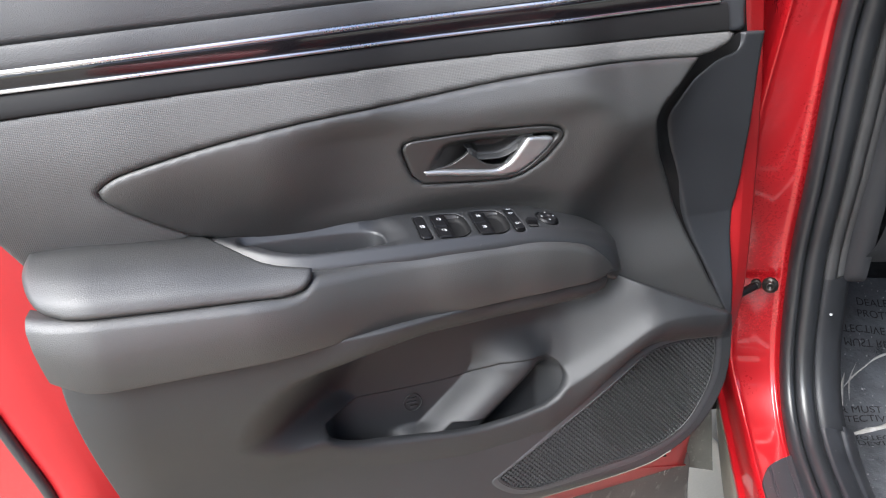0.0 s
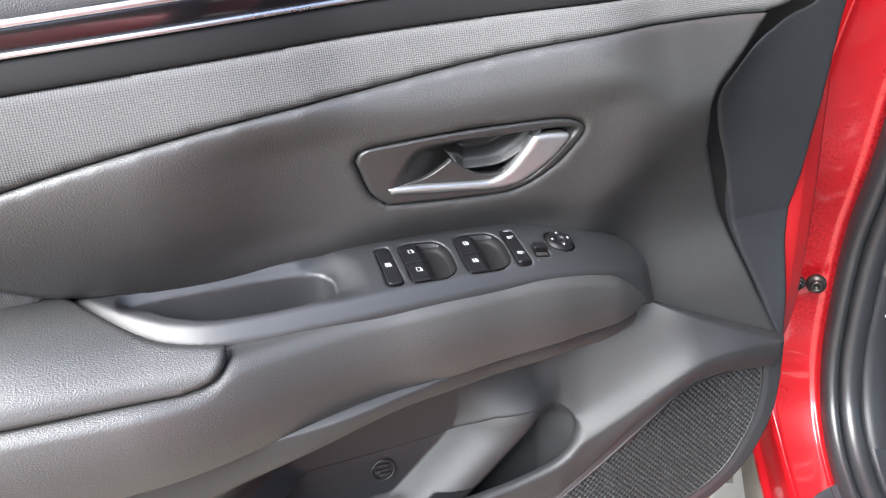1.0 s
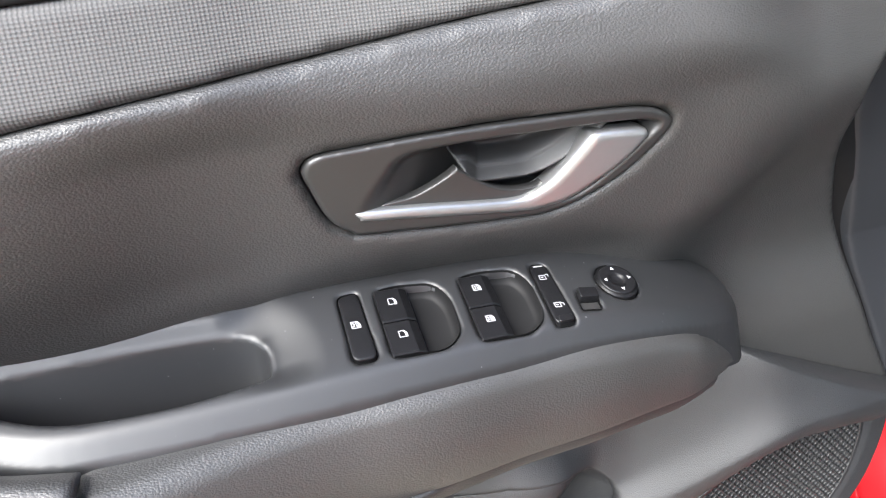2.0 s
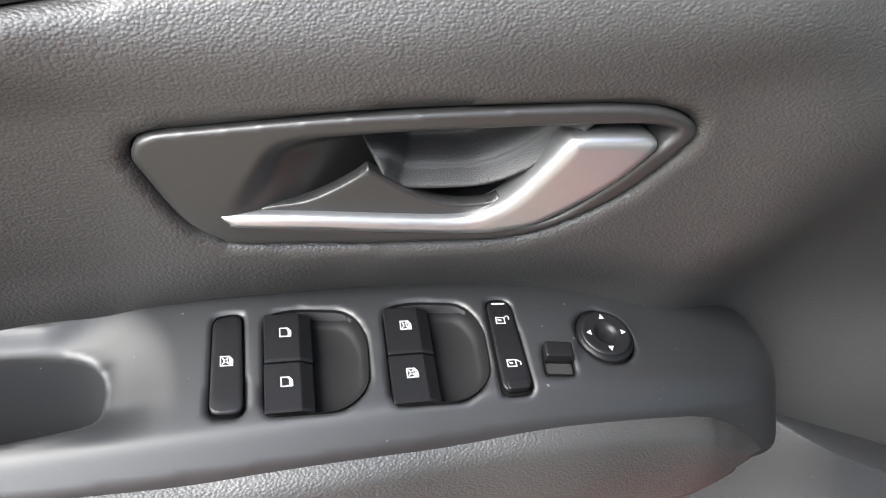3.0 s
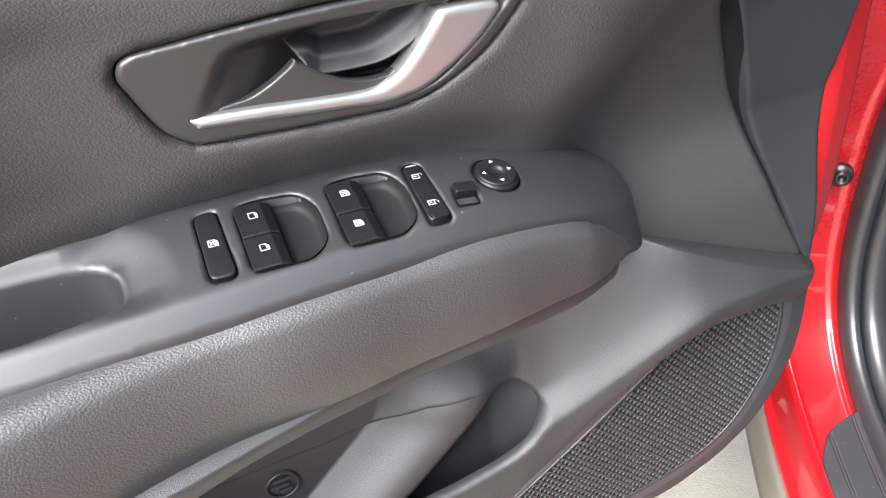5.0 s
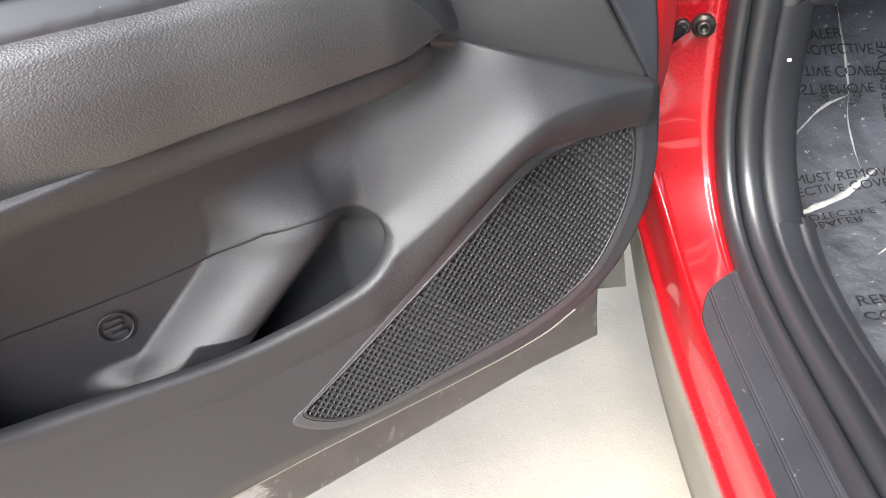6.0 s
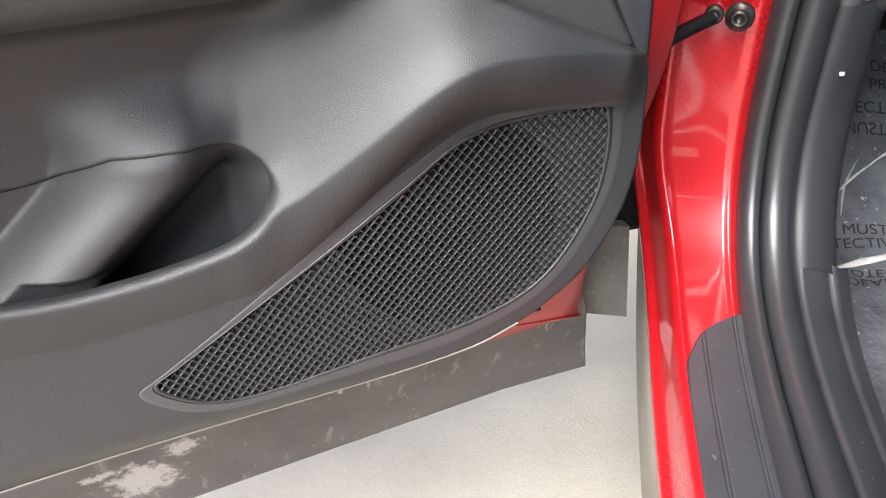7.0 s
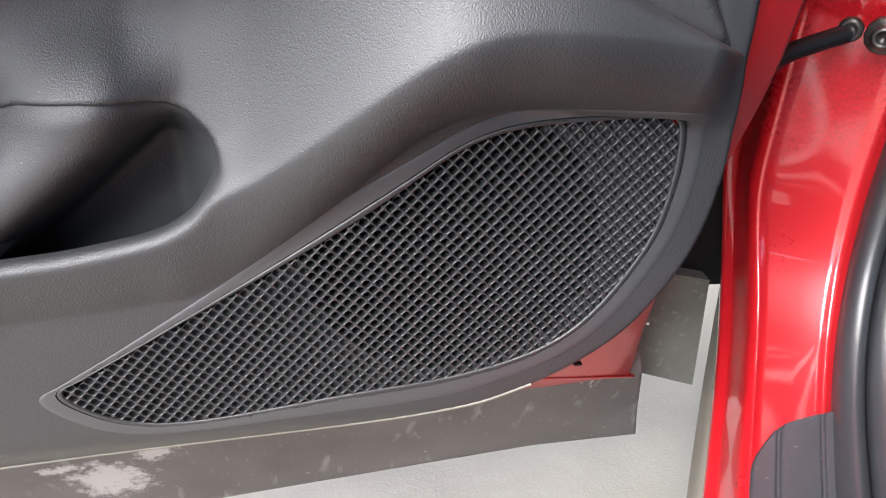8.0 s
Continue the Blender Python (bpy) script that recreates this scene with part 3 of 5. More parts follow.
# armrest
rim = spline([(-0.287, 0.763), (-0.265, 0.741), (-0.240, 0.722), (-0.216, 0.7095), (-0.179, 0.7020), (-0.104, 0.7040), (0.006, 0.7100), (0.068, 0.7150), (0.108, 0.7200), (0.142, 0.7270), (0.168, 0.7350), (0.187, 0.7440), (0.199, 0.7540), (0.207, 0.767), (0.211, 0.785), (0.212, 0.803)], 6)
SWITCH_PANEL = np.vstack([rim[:-1], spline([(0.212, 0.803), (0.13, 0.803), (0.0, 0.802), (-0.12, 0.792), (-0.2, 0.783), (-0.287, 0.764)], 5)[:-1]])
PULL = spline([(-0.240, 0.7500), (-0.2107, 0.7535), (-0.1485, 0.7560), (-0.1090, 0.7548), (-0.0965, 0.7480), (-0.0935, 0.7365), (-0.0993, 0.7256), (-0.1363, 0.7195), (-0.184, 0.7204), (-0.2136, 0.7300), (-0.2314, 0.7430)], 6, closed=True)
R1 = rounded([(-0.0548, 0.7238), (-0.0418, 0.7236), (-0.0424, 0.7660), (-0.0540, 0.7648)], 0.004)
WELL_A = rounded([(-0.0352, 0.7228), (-0.0055, 0.7228), (0.0045, 0.731), (0.0056, 0.753), (-0.0008, 0.7645), (-0.022, 0.7665), (-0.0345, 0.7648)], 0.006)
WELL_B = WELL_A + (0.0475, 0.0004)
LOCK = rounded([(0.0552, 0.7240), (0.0680, 0.7248), (0.0668, 0.7656), (0.0562, 0.7660)], 0.004)
FOLD = rounded([(0.0745, 0.7322), (0.0868, 0.7322), (0.0880, 0.7448), (0.0762, 0.7450)], 0.0015)
ang = np.linspace(0, 2 * math.pi, 40, endpoint=False)
KNOB = np.column_stack([0.1055 + 0.0130 * np.cos(ang), 0.7512 + 0.0122 * np.sin(ang)])
ends = (R1, WELL_A, WELL_B, LOCK, FOLD, KNOB)
FRONT = np.vstack([rim, rim[::-1]])


def pull_scoop(u, v):
    """The hollow that leads into the pull recess from above and from the switch side."""
    d = np.where(inside(u, v, PULL), 0, nearest(u, v, PULL)[0])
    switch_side = smooth(-0.118, -0.088, u)
    wide = 0.0100 + 0.0180 * switch_side
    fade = np.maximum(smooth(0.736, 0.752, v), switch_side) * smooth(0.716, 0.734, v)
    return 0.0065 * smooth(wide, 0.0, d) * fade


def on_panel(u, v, d):
    """The switch panel: hollowed at the pull recess, bevelled along its front edge, its skirt falling straight down."""
    e = nearest(u, v, FRONT)[0]
    bevel = 0.0011 * np.log1p(np.exp(np.clip((0.0115 - e) / 0.0011, -40, 40))) * 0.72
    p = on_switch(u, v, np.minimum(d, 0.004) + bevel + pull_scoop(u, v))
    fall = np.maximum(0, d - 0.004)
    flare = smooth(0.13, 0.20, u)
    return p + np.column_stack([0.20 * fall * flare, -0.12 * fall * flare, -fall])


def pull_cup():
    """The pull recess below its edge: steep walls, the near one undercut."""
    o = resample(PULL, 0.0025)
    c, edge = o.mean(0), pull_scoop(o[:, 0], o[:, 1]) + 0.0020
    rails = []
    for t in np.linspace(0, 1, 9):
        q = c + (o - c) * (1 - 0.07 * t ** 2)
        p = on_switch(q[:, 0], q[:, 1], edge * (1 - t))
        rails.append(p - np.column_stack([0 * edge, 0.006 * t * (q[:, 1] < c[1]), 0.055 * (1 - (1 - t) ** 1.5) + 0 * edge]))
    for k in (0.6, 0.25, 0.02):
        rails.append(rails[-1] * k + rails[-1].mean(0) * (1 - k))
    return loft(rails, closed_v=True)


part("switch_panel", sheet(SWITCH_PANEL, on_panel, 0.0014, holes=[PULL, *ends], r=0.0018, thick=0.031, hole_thick=(0.012,) * 7, hole_r=(0.0018, 0.0016, 0.0016, 0.0016, 0.0016, 0.0016, 0.0016)), M_SMOOTH, door, "matt black plastic armrest panel with switches")
part("pull_cup", pull_cup(), M_SMOOTH, door, "deep moulded pull handle recess")

pad_top = spline([(-0.289, 0.0), (-0.266, 0.27), (-0.241, 0.50), (-0.217, 0.655), (-0.180, 0.745)], 6)
PAD = np.vstack([pad_top[:-1], spline([(-0.180, 0.745), (-0.183, 0.86), (-0.193, 0.955), (-0.212, 1.0)], 5)[:-1], [(-0.212, 1.0), (-0.30, 1.0), (-0.38, 1.0)],
                 spline([(-0.41, 1.0), (-0.436, 0.93), (-0.4475, 0.7), (-0.448, 0.4), (-0.440, 0.12), (-0.425, 0.0)], 5), [(-0.36, 0.0)]])


PAD_CURVE = spline([(0, 0.775, 1.003), (0.2, 0.753, 0.9990), (0.4, 0.728, 0.9935), (0.6, 0.703, 0.9850), (0.75, 0.687, 0.9765), (0.88, 0.675, 0.9665), (1.0, 0.670, 0.953)], 8)


def on_pad(u, v, d):
    y = np.interp(v, PAD_CURVE[:, 0], PAD_CURVE[:, 1])
    z = np.interp(v, PAD_CURVE[:, 0], PAD_CURVE[:, 2]) - 0.06 * (u + 0.24)
    g = smooth(-0.23, -0.33, u)
    y = y + 7 * np.maximum(0, -0.38 - u) ** 2 - 0.002 * g
    z = z + 0.004 * g * np.sin(np.pi * np.clip(v, 0, 1)) - 0.05 * np.maximum(0, -0.40 - u) * (1 - v)
    return np.column_stack([u, y + d * (0.35 + 0.65 * smooth(0.3, 1.0, v)), z - d * (1 - 0.9 * smooth(0.3, 1.0, v))])


def pad_mesh():
    s = 0.16
    out = PAD * (1, s)
    return sheet(out, lambda u, v, d: on_pad(u, v / s, d), 0.003, r=0.006, thick=0.012)


part("armrest_pad", pad_mesh(), M_LEATHER, door, "padded black leatherette elbow rest")
z_rim = lambda x, y: plane_switch(x, y) - 0.009
arm_top = np.column_stack([rim[:, 0], z_rim(rim[:, 0], rim[:, 1])])[(rim[:, 0] > -0.181) & (rim[:, 0] < 0.190)]
arm_top[:, 1] = np.minimum(arm_top[:, 1], np.interp(arm_top[:, 0], [-0.05, 0.0, 0.072, 0.112, 0.144, 0.164, 0.177, 0.186, 0.190], [1.0, 0.959, 0.953, 0.946, 0.935, 0.922, 0.910, 0.900, 0.8925]))
arm_line = np.vstack([[(-0.436, 0.966), (-0.41, 0.9635), (-0.38, 0.9615), (-0.30, 0.9565), (-0.212, 0.9515), (-0.193, 0.954), (-0.183, 0.962)], arm_top])


def armrest_front():
    """Leather front of the armrest: rolled over at the top seam, tucked in below, tapering to a point at the hinge end."""
    x = np.r_[np.linspace(-0.433, -0.39, 12), np.linspace(-0.387, 0.15, 180), np.linspace(0.152, 0.190, 40)]
    top = np.interp(x, arm_line[:, 0], arm_line[:, 1])
    low = np.interp(x, [-0.433, -0.405, -0.38, 0.10, 0.15, 0.170, 0.182, 0.188, 0.190], [0.900, 0.8875, 0.8855, 0.8855, 0.8845, 0.8850, 0.8868, 0.8890, 0.8910])
    kernel = np.ones(5) / 5
    top[3:-3] = np.convolve(top, kernel, "same")[3:-3]
    high = top - low
    rails = []

    def row(z, depth):
        xx = x - 0.012 * smooth(-0.385, -0.433, x) * np.clip((z - 0.89) / 0.06, 0, 1)
        rails.append(np.column_stack([xx, y_arm(x, z) + depth + 0.004 * smooth(0.145, 0.190, x), z]))
    row(low, 0.03)
    for e in (0.0, 0.1, 0.3, 0.6, 1.0):
        row(low + np.minimum(0.003 * e, 0.2 * high), 0.003 * (1 - math.sqrt(max(0.0, 1 - (1 - e) ** 2))))
    for k in np.linspace(0.10, 0.60, 12):
        row(low + high * k, 0.0)
    for e in (1.0, 0.75, 0.5, 0.3, 0.14, 0.05, 0.0):
        r = np.minimum(0.011, 0.35 * high)
        row(top - r * e, r * 0.95 * (1 - math.sqrt(max(0.0, 1 - (1 - e) ** 2))))
    row(top, 0.03)
    return loft(rails)


part("armrest_front", armrest_front(), M_LEATHER, door, "grained leatherette front of the armrest")

# lower panel with pocket mouth, ridge and loudspeaker opening
GRILLE = spline([(0.0445, 0.6000), (0.060, 0.6100), (0.095, 0.6300), (0.174, 0.6765), (0.233, 0.7135), (0.262, 0.7325), (0.281, 0.7410), (0.304, 0.7455), (0.340, 0.7465), (0.374, 0.7455), (0.3825, 0.7370),
                 (0.383, 0.7050), (0.374, 0.6670), (0.347, 0.6230), (0.315, 0.5985), (0.264, 0.5835), (0.197, 0.5770), (0.115, 0.5695), (0.078, 0.5735), (0.055, 0.5860)], 5, closed=True)
MOUTH = np.vstack([spline([(-0.178, 0.741), (-0.172, 0.727), (-0.140, 0.711), (-0.08, 0.699), (0.004, 0.6875), (0.053, 0.6885), (0.085, 0.6925), (0.113, 0.6985), (0.130, 0.707), (0.141, 0.719), (0.1475, 0.732), (0.142, 0.747), (0.127, 0.757), (0.095, 0.762), (0.060, 0.7605)], 5),
                   spline([(0.030, 0.750), (0.005, 0.743), (-0.076, 0.741), (-0.160, 0.743)], 4)])
panel_right = spline([(0.400, 0.778), (0.407, 0.765), (0.4085, 0.709), (0.398, 0.659), (0.370, 0.613), (0.336, 0.586), (0.301, 0.570), (0.266, 0.5605), (0.195, 0.551), (0.093, 0.544), (-0.005, 0.5375), (-0.2, 0.532), (-0.33, 0.535), (-0.37, 0.555), (-0.395, 0.62), (-0.414, 0.71), (-0.4285, 0.83), (-0.4325, 0.885), (-0.431, 0.892)], 6)
LOWER = np.vstack([np.column_stack([np.linspace(-0.425, 0.17, 20), np.interp(np.linspace(-0.425, 0.17, 20), [-0.425, -0.38], [0.892, 0.889])]), [(0.18, 0.884), (0.205, 0.872)], panel_right])
part("lower_panel", sheet(LOWER, on_lower, 0.0018, holes=[MOUTH, grow(GRILLE, 0.0005)], r=0.0006, thick=0.03, hole_r=(lambda u, v: 0.0015 + 0.0055 * smooth(0.752, 0.722, v), 0.0012), hole_thick=(0.004, 0.012)), M_PLASTIC, door, "grained black plastic lower door panel")
rim = panel_right[34:78]
# thin pale bead: the bright edge highlight painted along the lower rim
part("panel_rim_light", tube(on_lower(rim[:, 0], rim[:, 1], 0.0006), 0.0012, 8, 2), M_SILLCLAD, door, "pale bead on the door panel's lower rim, its rim light put in as colour")


def y_liner(x, z):
    """The pocket behind its mouth: back wall with the rib, round hollow at the hinge end, floor."""
    x, z = np.asarray(x, float), np.asarray(z, float)
    across = ((x - 0.01) * 0.115 - (z - 0.706) * 0.14) / 0.181
    far = y_wall(x, z) + 0.006 * smooth(0.035, 0.075, across) - 0.015 * smooth(0.690, 0.672, z) * smooth(0.0, -0.025, across) * smooth(-0.10, -0.06, x)
    far = soft_min(0.806 + 2.4 * ramp_up(0.142 - x, 0.008), far, 0.02)
    k = smooth(0.732, 0.758, z)
    y = y_recess(x, z) * k + far * (1 - k) - 0.055 * smooth(-0.160, -0.196, x) * smooth(0.744, 0.712, z)
    return np.maximum(y - 0.06 * smooth(0.605, 0.575, z), np.where(z < 0.69, 0.812, 0.0)) + 0.0015


part("pocket_liner", sheet([(-0.192, 0.57), (0.154, 0.57), (0.154, 0.748), (0.147, 0.760), (0.127, 0.765), (0.095, 0.769), (0.06, 0.768), (0.03, 0.757), (0.005, 0.750), (-0.076, 0.748), (-0.16, 0.750), (-0.192, 0.742)], lambda u, v, d: np.column_stack([u, y_liner(u, v) + d + 0.002, v]), 0.002, r=0, thick=0.002), M_PLASTIC, door, "dark moulded liner of the door pocket")
ring_at = lambda rr, dd: np.column_stack([-0.056 + rr * np.cos(ang), y_liner(-0.056 + rr * np.cos(ang), 0.719 + rr * np.sin(ang)) - dd, 0.719 + rr * np.sin(ang)])
mark = part("embossed_mark", loft([ring_at(rr, dd) for rr, dd in ((0.0128, 0.0), (0.0124, 0.0014), (0.0116, 0.0014), (0.0112, 0.0))], closed_v=True), M_PLASTIC, door, "round embossed moulding mark in the pocket")
for bx, bz, bw in ((-0.056, 0.7245, 0.012), (-0.0575, 0.7190, 0.014), (-0.0545, 0.7135, 0.011)):
    bar_ = rounded([(bx - bw / 2, bz - 0.0015), (bx + bw / 2, bz - 0.0015), (bx + bw / 2, bz + 0.0015), (bx - bw / 2, bz + 0.0015)], 0.0006)
    part("raised_bar", slab(bar_, lambda u, v, d: np.column_stack([u, y_liner(u, v) + d, v]), -0.0014, 0.001, 0.0005), M_PLASTIC, mark)

back = rounded([(-0.43, 0.56), (0.38, 0.60), (0.40, 0.80), (0.39, 1.28), (-0.48, 1.28)], 0.03)
part("sound_barrier", sheet(back, lambda u, v, d: np.column_stack([u, 0.905 + 0 * u + d, v]), 0.03, r=0), M_DARK, door, "dark sheet behind the trim panel")
# loudspeaker grille
def grille():
    """Honeycomb lattice: ridges stand proud round each cell; cells are open over the cone, closed elsewhere."""
    px, pz = 0.0071, 0.0038
    verts, faces = [], []
    edge = grow(GRILLE, -0.0022)
    cx, cz, rad = 0.264, 0.673, 0.080
    c = np.array([(0.035 + (i + (0.5 if j % 2 else 0.0)) * px, 0.562 + j * pz) for j in range(52) for i in range(54)])
    ok = inside(c[:, 0], c[:, 1], edge)
    knot = [(0.0, 1.0), (0.25, 0.5), (0.5, 0.0), (0.25, -0.5), (0.0, -1.0), (-0.25, -0.5), (-0.5, 0.0), (-0.25, 0.5)]
    hole = [(0.0, 0.86), (0.27, 0.54), (0.43, 0.0), (0.27, -0.54), (0.0, -0.86), (-0.27, -0.54), (-0.43, 0.0), (-0.27, 0.54)]
    for x, z in c[ok]:
        is_open = (x - cx) ** 2 + (z - cz) ** 2 < rad ** 2
        n0 = len(verts)
        depth = 0.006 if is_open else 0.0032
        for shape, k, dep in ((knot, 1.0, -0.0011), (hole, 0.88, -0.0008), (hole, 0.82, -0.0001), (hole, 0.78, 0.0010), (hole, 0.76, depth)):
            for q, (hx, hz) in enumerate(shape):
                proud = 0.0005 if k == 1.0 and q % 2 else 0.0
                verts.append((x + hx * px * k, 0.8005 + dep + proud, z + hz * pz * k))
        for k in range(4):
            for q in range(8):
                a, f = n0 + k * 8 + q, n0 + k * 8 + (q + 1) % 8
                faces.append((a, f, f + 8, a + 8))
        if not is_open:
            faces.append(tuple(n0 + 32 + q for q in range(8)))
    return mesh_from("grille", verts, faces)


frame_ring = []
for k, (s, dd) in enumerate(((0.0, 0.004), (0.0, -0.0003), (-0.0004, -0.0009), (-0.0010, -0.0012), (-0.0022, -0.0012), (-0.0034, -0.0012), (-0.0036, -0.0002))):
    g = grow(GRILLE, s)
    frame_ring.append(np.column_stack([g[:, 0], np.full(len(g), 0.8005 + dd), g[:, 1]]))
band = []
for s, dd in ((0.0102, -0.0001), (0.0098, -0.0003), (0.006, -0.0003), (0.0006, -0.0003)):
    g = grow(GRILLE, s)
    band.append(np.column_stack([g[:, 0], y_lower(g[:, 0], g[:, 1]) + dd, g[:, 1]]))
part("grille_surround", loft(band, closed_v=True), M_FLAT, door, "smooth plastic border round the loudspeaker grille")
gr = part("speaker_grille", grille(), M_GRILLE, door, "black honeycomb loudspeaker grille")
part("grille_frame", loft(frame_ring, closed_v=True), M_GRILLE, gr)
# near-black sheet paints the darkness behind the open cells
part("grille_backing", sheet(grow(GRILLE, 0.003), lambda u, v, d: np.column_stack([u, 0.835 + d, v]), 0.01, r=0), M_DARK, gr, "near-black sheet behind the grille, the shade there put in as colour")

# inner door handle
CAVITY = spline([(-0.022, 1.0695), (0.0045, 1.0730), (0.0784, 1.0757), (0.103, 1.0752), (0.1115, 1.0705), (0.105, 1.0600), (0.092, 1.0440), (0.072, 1.0275), (0.045, 1.0235), (-0.005, 1.0270), (-0.036, 1.0300), (-0.044, 1.0370), (-0.034, 1.055)], 6, closed=True)


def dish(u, v):
    d, _, _ = nearest(u, v, CAVITY)
    d = np.where(inside(u, v, CAVITY), d, 0)
    return 0.026 * smooth(-0.056, 0.030, u) ** 1.3 * smooth(0, 0.010, d)


def bezel_mesh():
    place = lambda u, v, d: handle_at(u, v, d + dish(u, v) - 0.0012)
    return sheet(BEZEL, place, 0.0012, r=0.0022, thick=0.01)


handle = part("door_handle", bezel_mesh(), M_BEZEL, door, "satin grey plastic surround of the inner door handle")
on_bezel = lambda off: (lambda u, v, d: handle_at(u, v, off + d))
LEVER = spline([(-0.0440, 1.0372), (-0.0171, 1.0364), (0.0167, 1.0337), (0.0390, 1.0328), (0.0490, 1.0365), (0.0570, 1.0435), (0.0670, 1.0585), (0.0715, 1.0660), (0.0760, 1.0695), (0.0919, 1.0698), (0.1015, 1.0690), (0.1050, 1.0655),
                (0.1035, 1.0600), (0.0923, 1.0455), (0.0703, 1.0280), (0.0560, 1.0235), (0.0412, 1.0225), (-0.0044, 1.0262), (-0.0395, 1.0292), (-0.0432, 1.0320), (-0.0452, 1.0350)], 6, closed=True)
part("lever", sheet(LEVER, on_bezel(-0.0035), 0.0006, r=0.0058, thick=0.008), M_SILVER, handle, "satin silver pull lever")
WEB = np.vstack([spline([(-0.034, 1.0365), (-0.0278, 1.0385), (-0.0161, 1.0404), (-0.0068, 1.0449), (0.0025, 1.0513), (0.0069, 1.0556)], 5)[:-1], spline([(0.0069, 1.0556), (0.0136, 1.0501), (0.0217, 1.0441), (0.0303, 1.0395), (0.0404, 1.0372), (0.050, 1.0380), (0.0535, 1.0400)], 5), [(0.056, 1.034), (0.045, 1.029), (0.0, 1.030)]])
part("lever_web", sheet(WEB, on_bezel(0.0015), 0.0008, r=0.0008, thick=0.006), M_BEZEL, handle, "grey web behind the lever")
cup_low = spline([(0.0120, 1.0505), (0.0149, 1.0478), (0.0185, 1.0454), (0.0306, 1.0446), (0.0479, 1.0458), (0.0615, 1.052), (0.0742, 1.0624), (0.0835, 1.0740)], 5)
CUP = np.vstack([cup_low, [(0.084, 1.0765), (0.040, 1.0760), (0.0015, 1.0740), (0.0038, 1.067)]])
CUP_EDGE = np.vstack([cup_low, [(0.084, 1.2), (-0.2, 1.2), (-0.2, 1.0505)]])


def cup_place(u, v, d):
    e = nearest(u, v, CUP_EDGE)[0]
    return handle_at(u, v, 0.003 + 0.008 * np.clip(e / 0.0058, 0, 1) + 0.013 * smooth(0.0058, 0.016, e) + d)


part("finger_cup", sheet(CUP, cup_place, 0.0008, r=0.0006, thick=0.004), M_CUP, handle, "grained finger recess of the handle")

# switches on the armrest
def icon(cx, cy, kind, turn=0.0, s=1.0):
    """A small printed symbol, as flat points and faces: a car door with its pane, a padlock, a bar or an arrow."""
    w, h, k = 0.0024 * s, 0.0021 * s, 0.00042
    door_outer = [(-w, -h), (w, -h), (w, h * 0.25), (w * 0.45, h), (-w, h)]
    door_inner = [(-w + k, -h + k), (w - 3.2 * k, -h + k), (w - 3.2 * k, h * 0.3), (w * 0.10, h - k), (-w + k, h - k)]
    ring = lambda n: [(i, (i + 1) % n, n + (i + 1) % n, n + i) for i in range(n)]
    if kind in ("window", "cross"):
        p, f = door_outer + door_inner, ring(5)
        if kind == "cross":
            p += [(-0.1 * w, -0.22 * h), (0.22 * w, 0.0), (-0.1 * w, 0.22 * h), (-0.40 * w, 0.0)]
            f += [(5, 10, 13), (6, 11, 10), (8, 12, 11), (9, 13, 12)]
    elif kind == "lock":
        b = 0.62 * w
        p = [(-w, -h * 0.8), (b, -h * 0.8), (b, h * 0.7), (-w, h * 0.7), (-w + k, -h * 0.8 + k), (b - k, -h * 0.8 + k), (b - k, h * 0.7 - k), (-w + k, h * 0.7 - k)]
        f = ring(4)
        lift = h * 0.55 * (turn > 0)
        p += [(b + 2.6 * k, h * 0.45 + lift), (b + 2.6 * k, h * 0.45 + lift - k), (b + 4.6 * k, h * 0.15 + lift), (b + 3.6 * k, h * 0.15 + lift), (b + 4.6 * k, -h * 0.45 + lift), (b + 3.6 * k, -h * 0.45 + lift)]
        f += [(2, 6, 9, 8), (8, 9, 11, 10), (10, 11, 13, 12)]
        p += [(-0.45 * w, -0.2 * h), (0.0, -0.2 * h), (0.0, 0.15 * h), (-0.45 * w, 0.15 * h)]
        f += [(14, 15, 16, 17), (7, 17, 14)]
    elif kind == "bar":
        p, f = [(-0.0028, -0.00035), (0.0028, -0.00035), (0.0028, 0.00035), (-0.0028, 0.00035)], [(0, 1, 2, 3)]
    else:
        q = np.array([(0.0, 0.0016), (0.0012, -0.0006), (-0.0012, -0.0006)])
        rot = np.array([(math.cos(turn), -math.sin(turn)), (math.sin(turn), math.cos(turn))])
        p, f = [tuple(rot @ v) for v in q], [(0, 1, 2)]
    return [(cx + a, cy + b) for a, b in p], f


def icon_mesh(symbol, lift, on=None):
    on = on or on_switch
    q = np.array(symbol[0])
    return mesh_from("symbol", on(q[:, 0], q[:, 1], np.full(len(q), lift - 0.0003)), symbol[1], True)


def rocker(name, outline, top, label, symbols, base=0.006, tilt=0.0):
    pl = lambda u, v, d: on_switch(u, v, d + tilt * (v - outline[:, 1].mean()))
    ob = part(name, slab(grow(outline, -0.0009), pl, top, base, 0.0012), M_SWITCH, door, label)
    for polys in symbols:
        me = icon_mesh(polys, top)
        part("symbol", me, M_WHITE, ob, "white printed symbol")
    return ob


def lip_ridge():
    o = rounded([(0.0572, 0.7252), (0.0662, 0.7258), (0.0660, 0.7292), (0.0572, 0.7290)], 0.0012)
    part("rocker_lip", slab(o, on_switch, -0.0022, 0.002, 0.0007), M_SWITCH, door, "raised finger lip of the locking rocker")


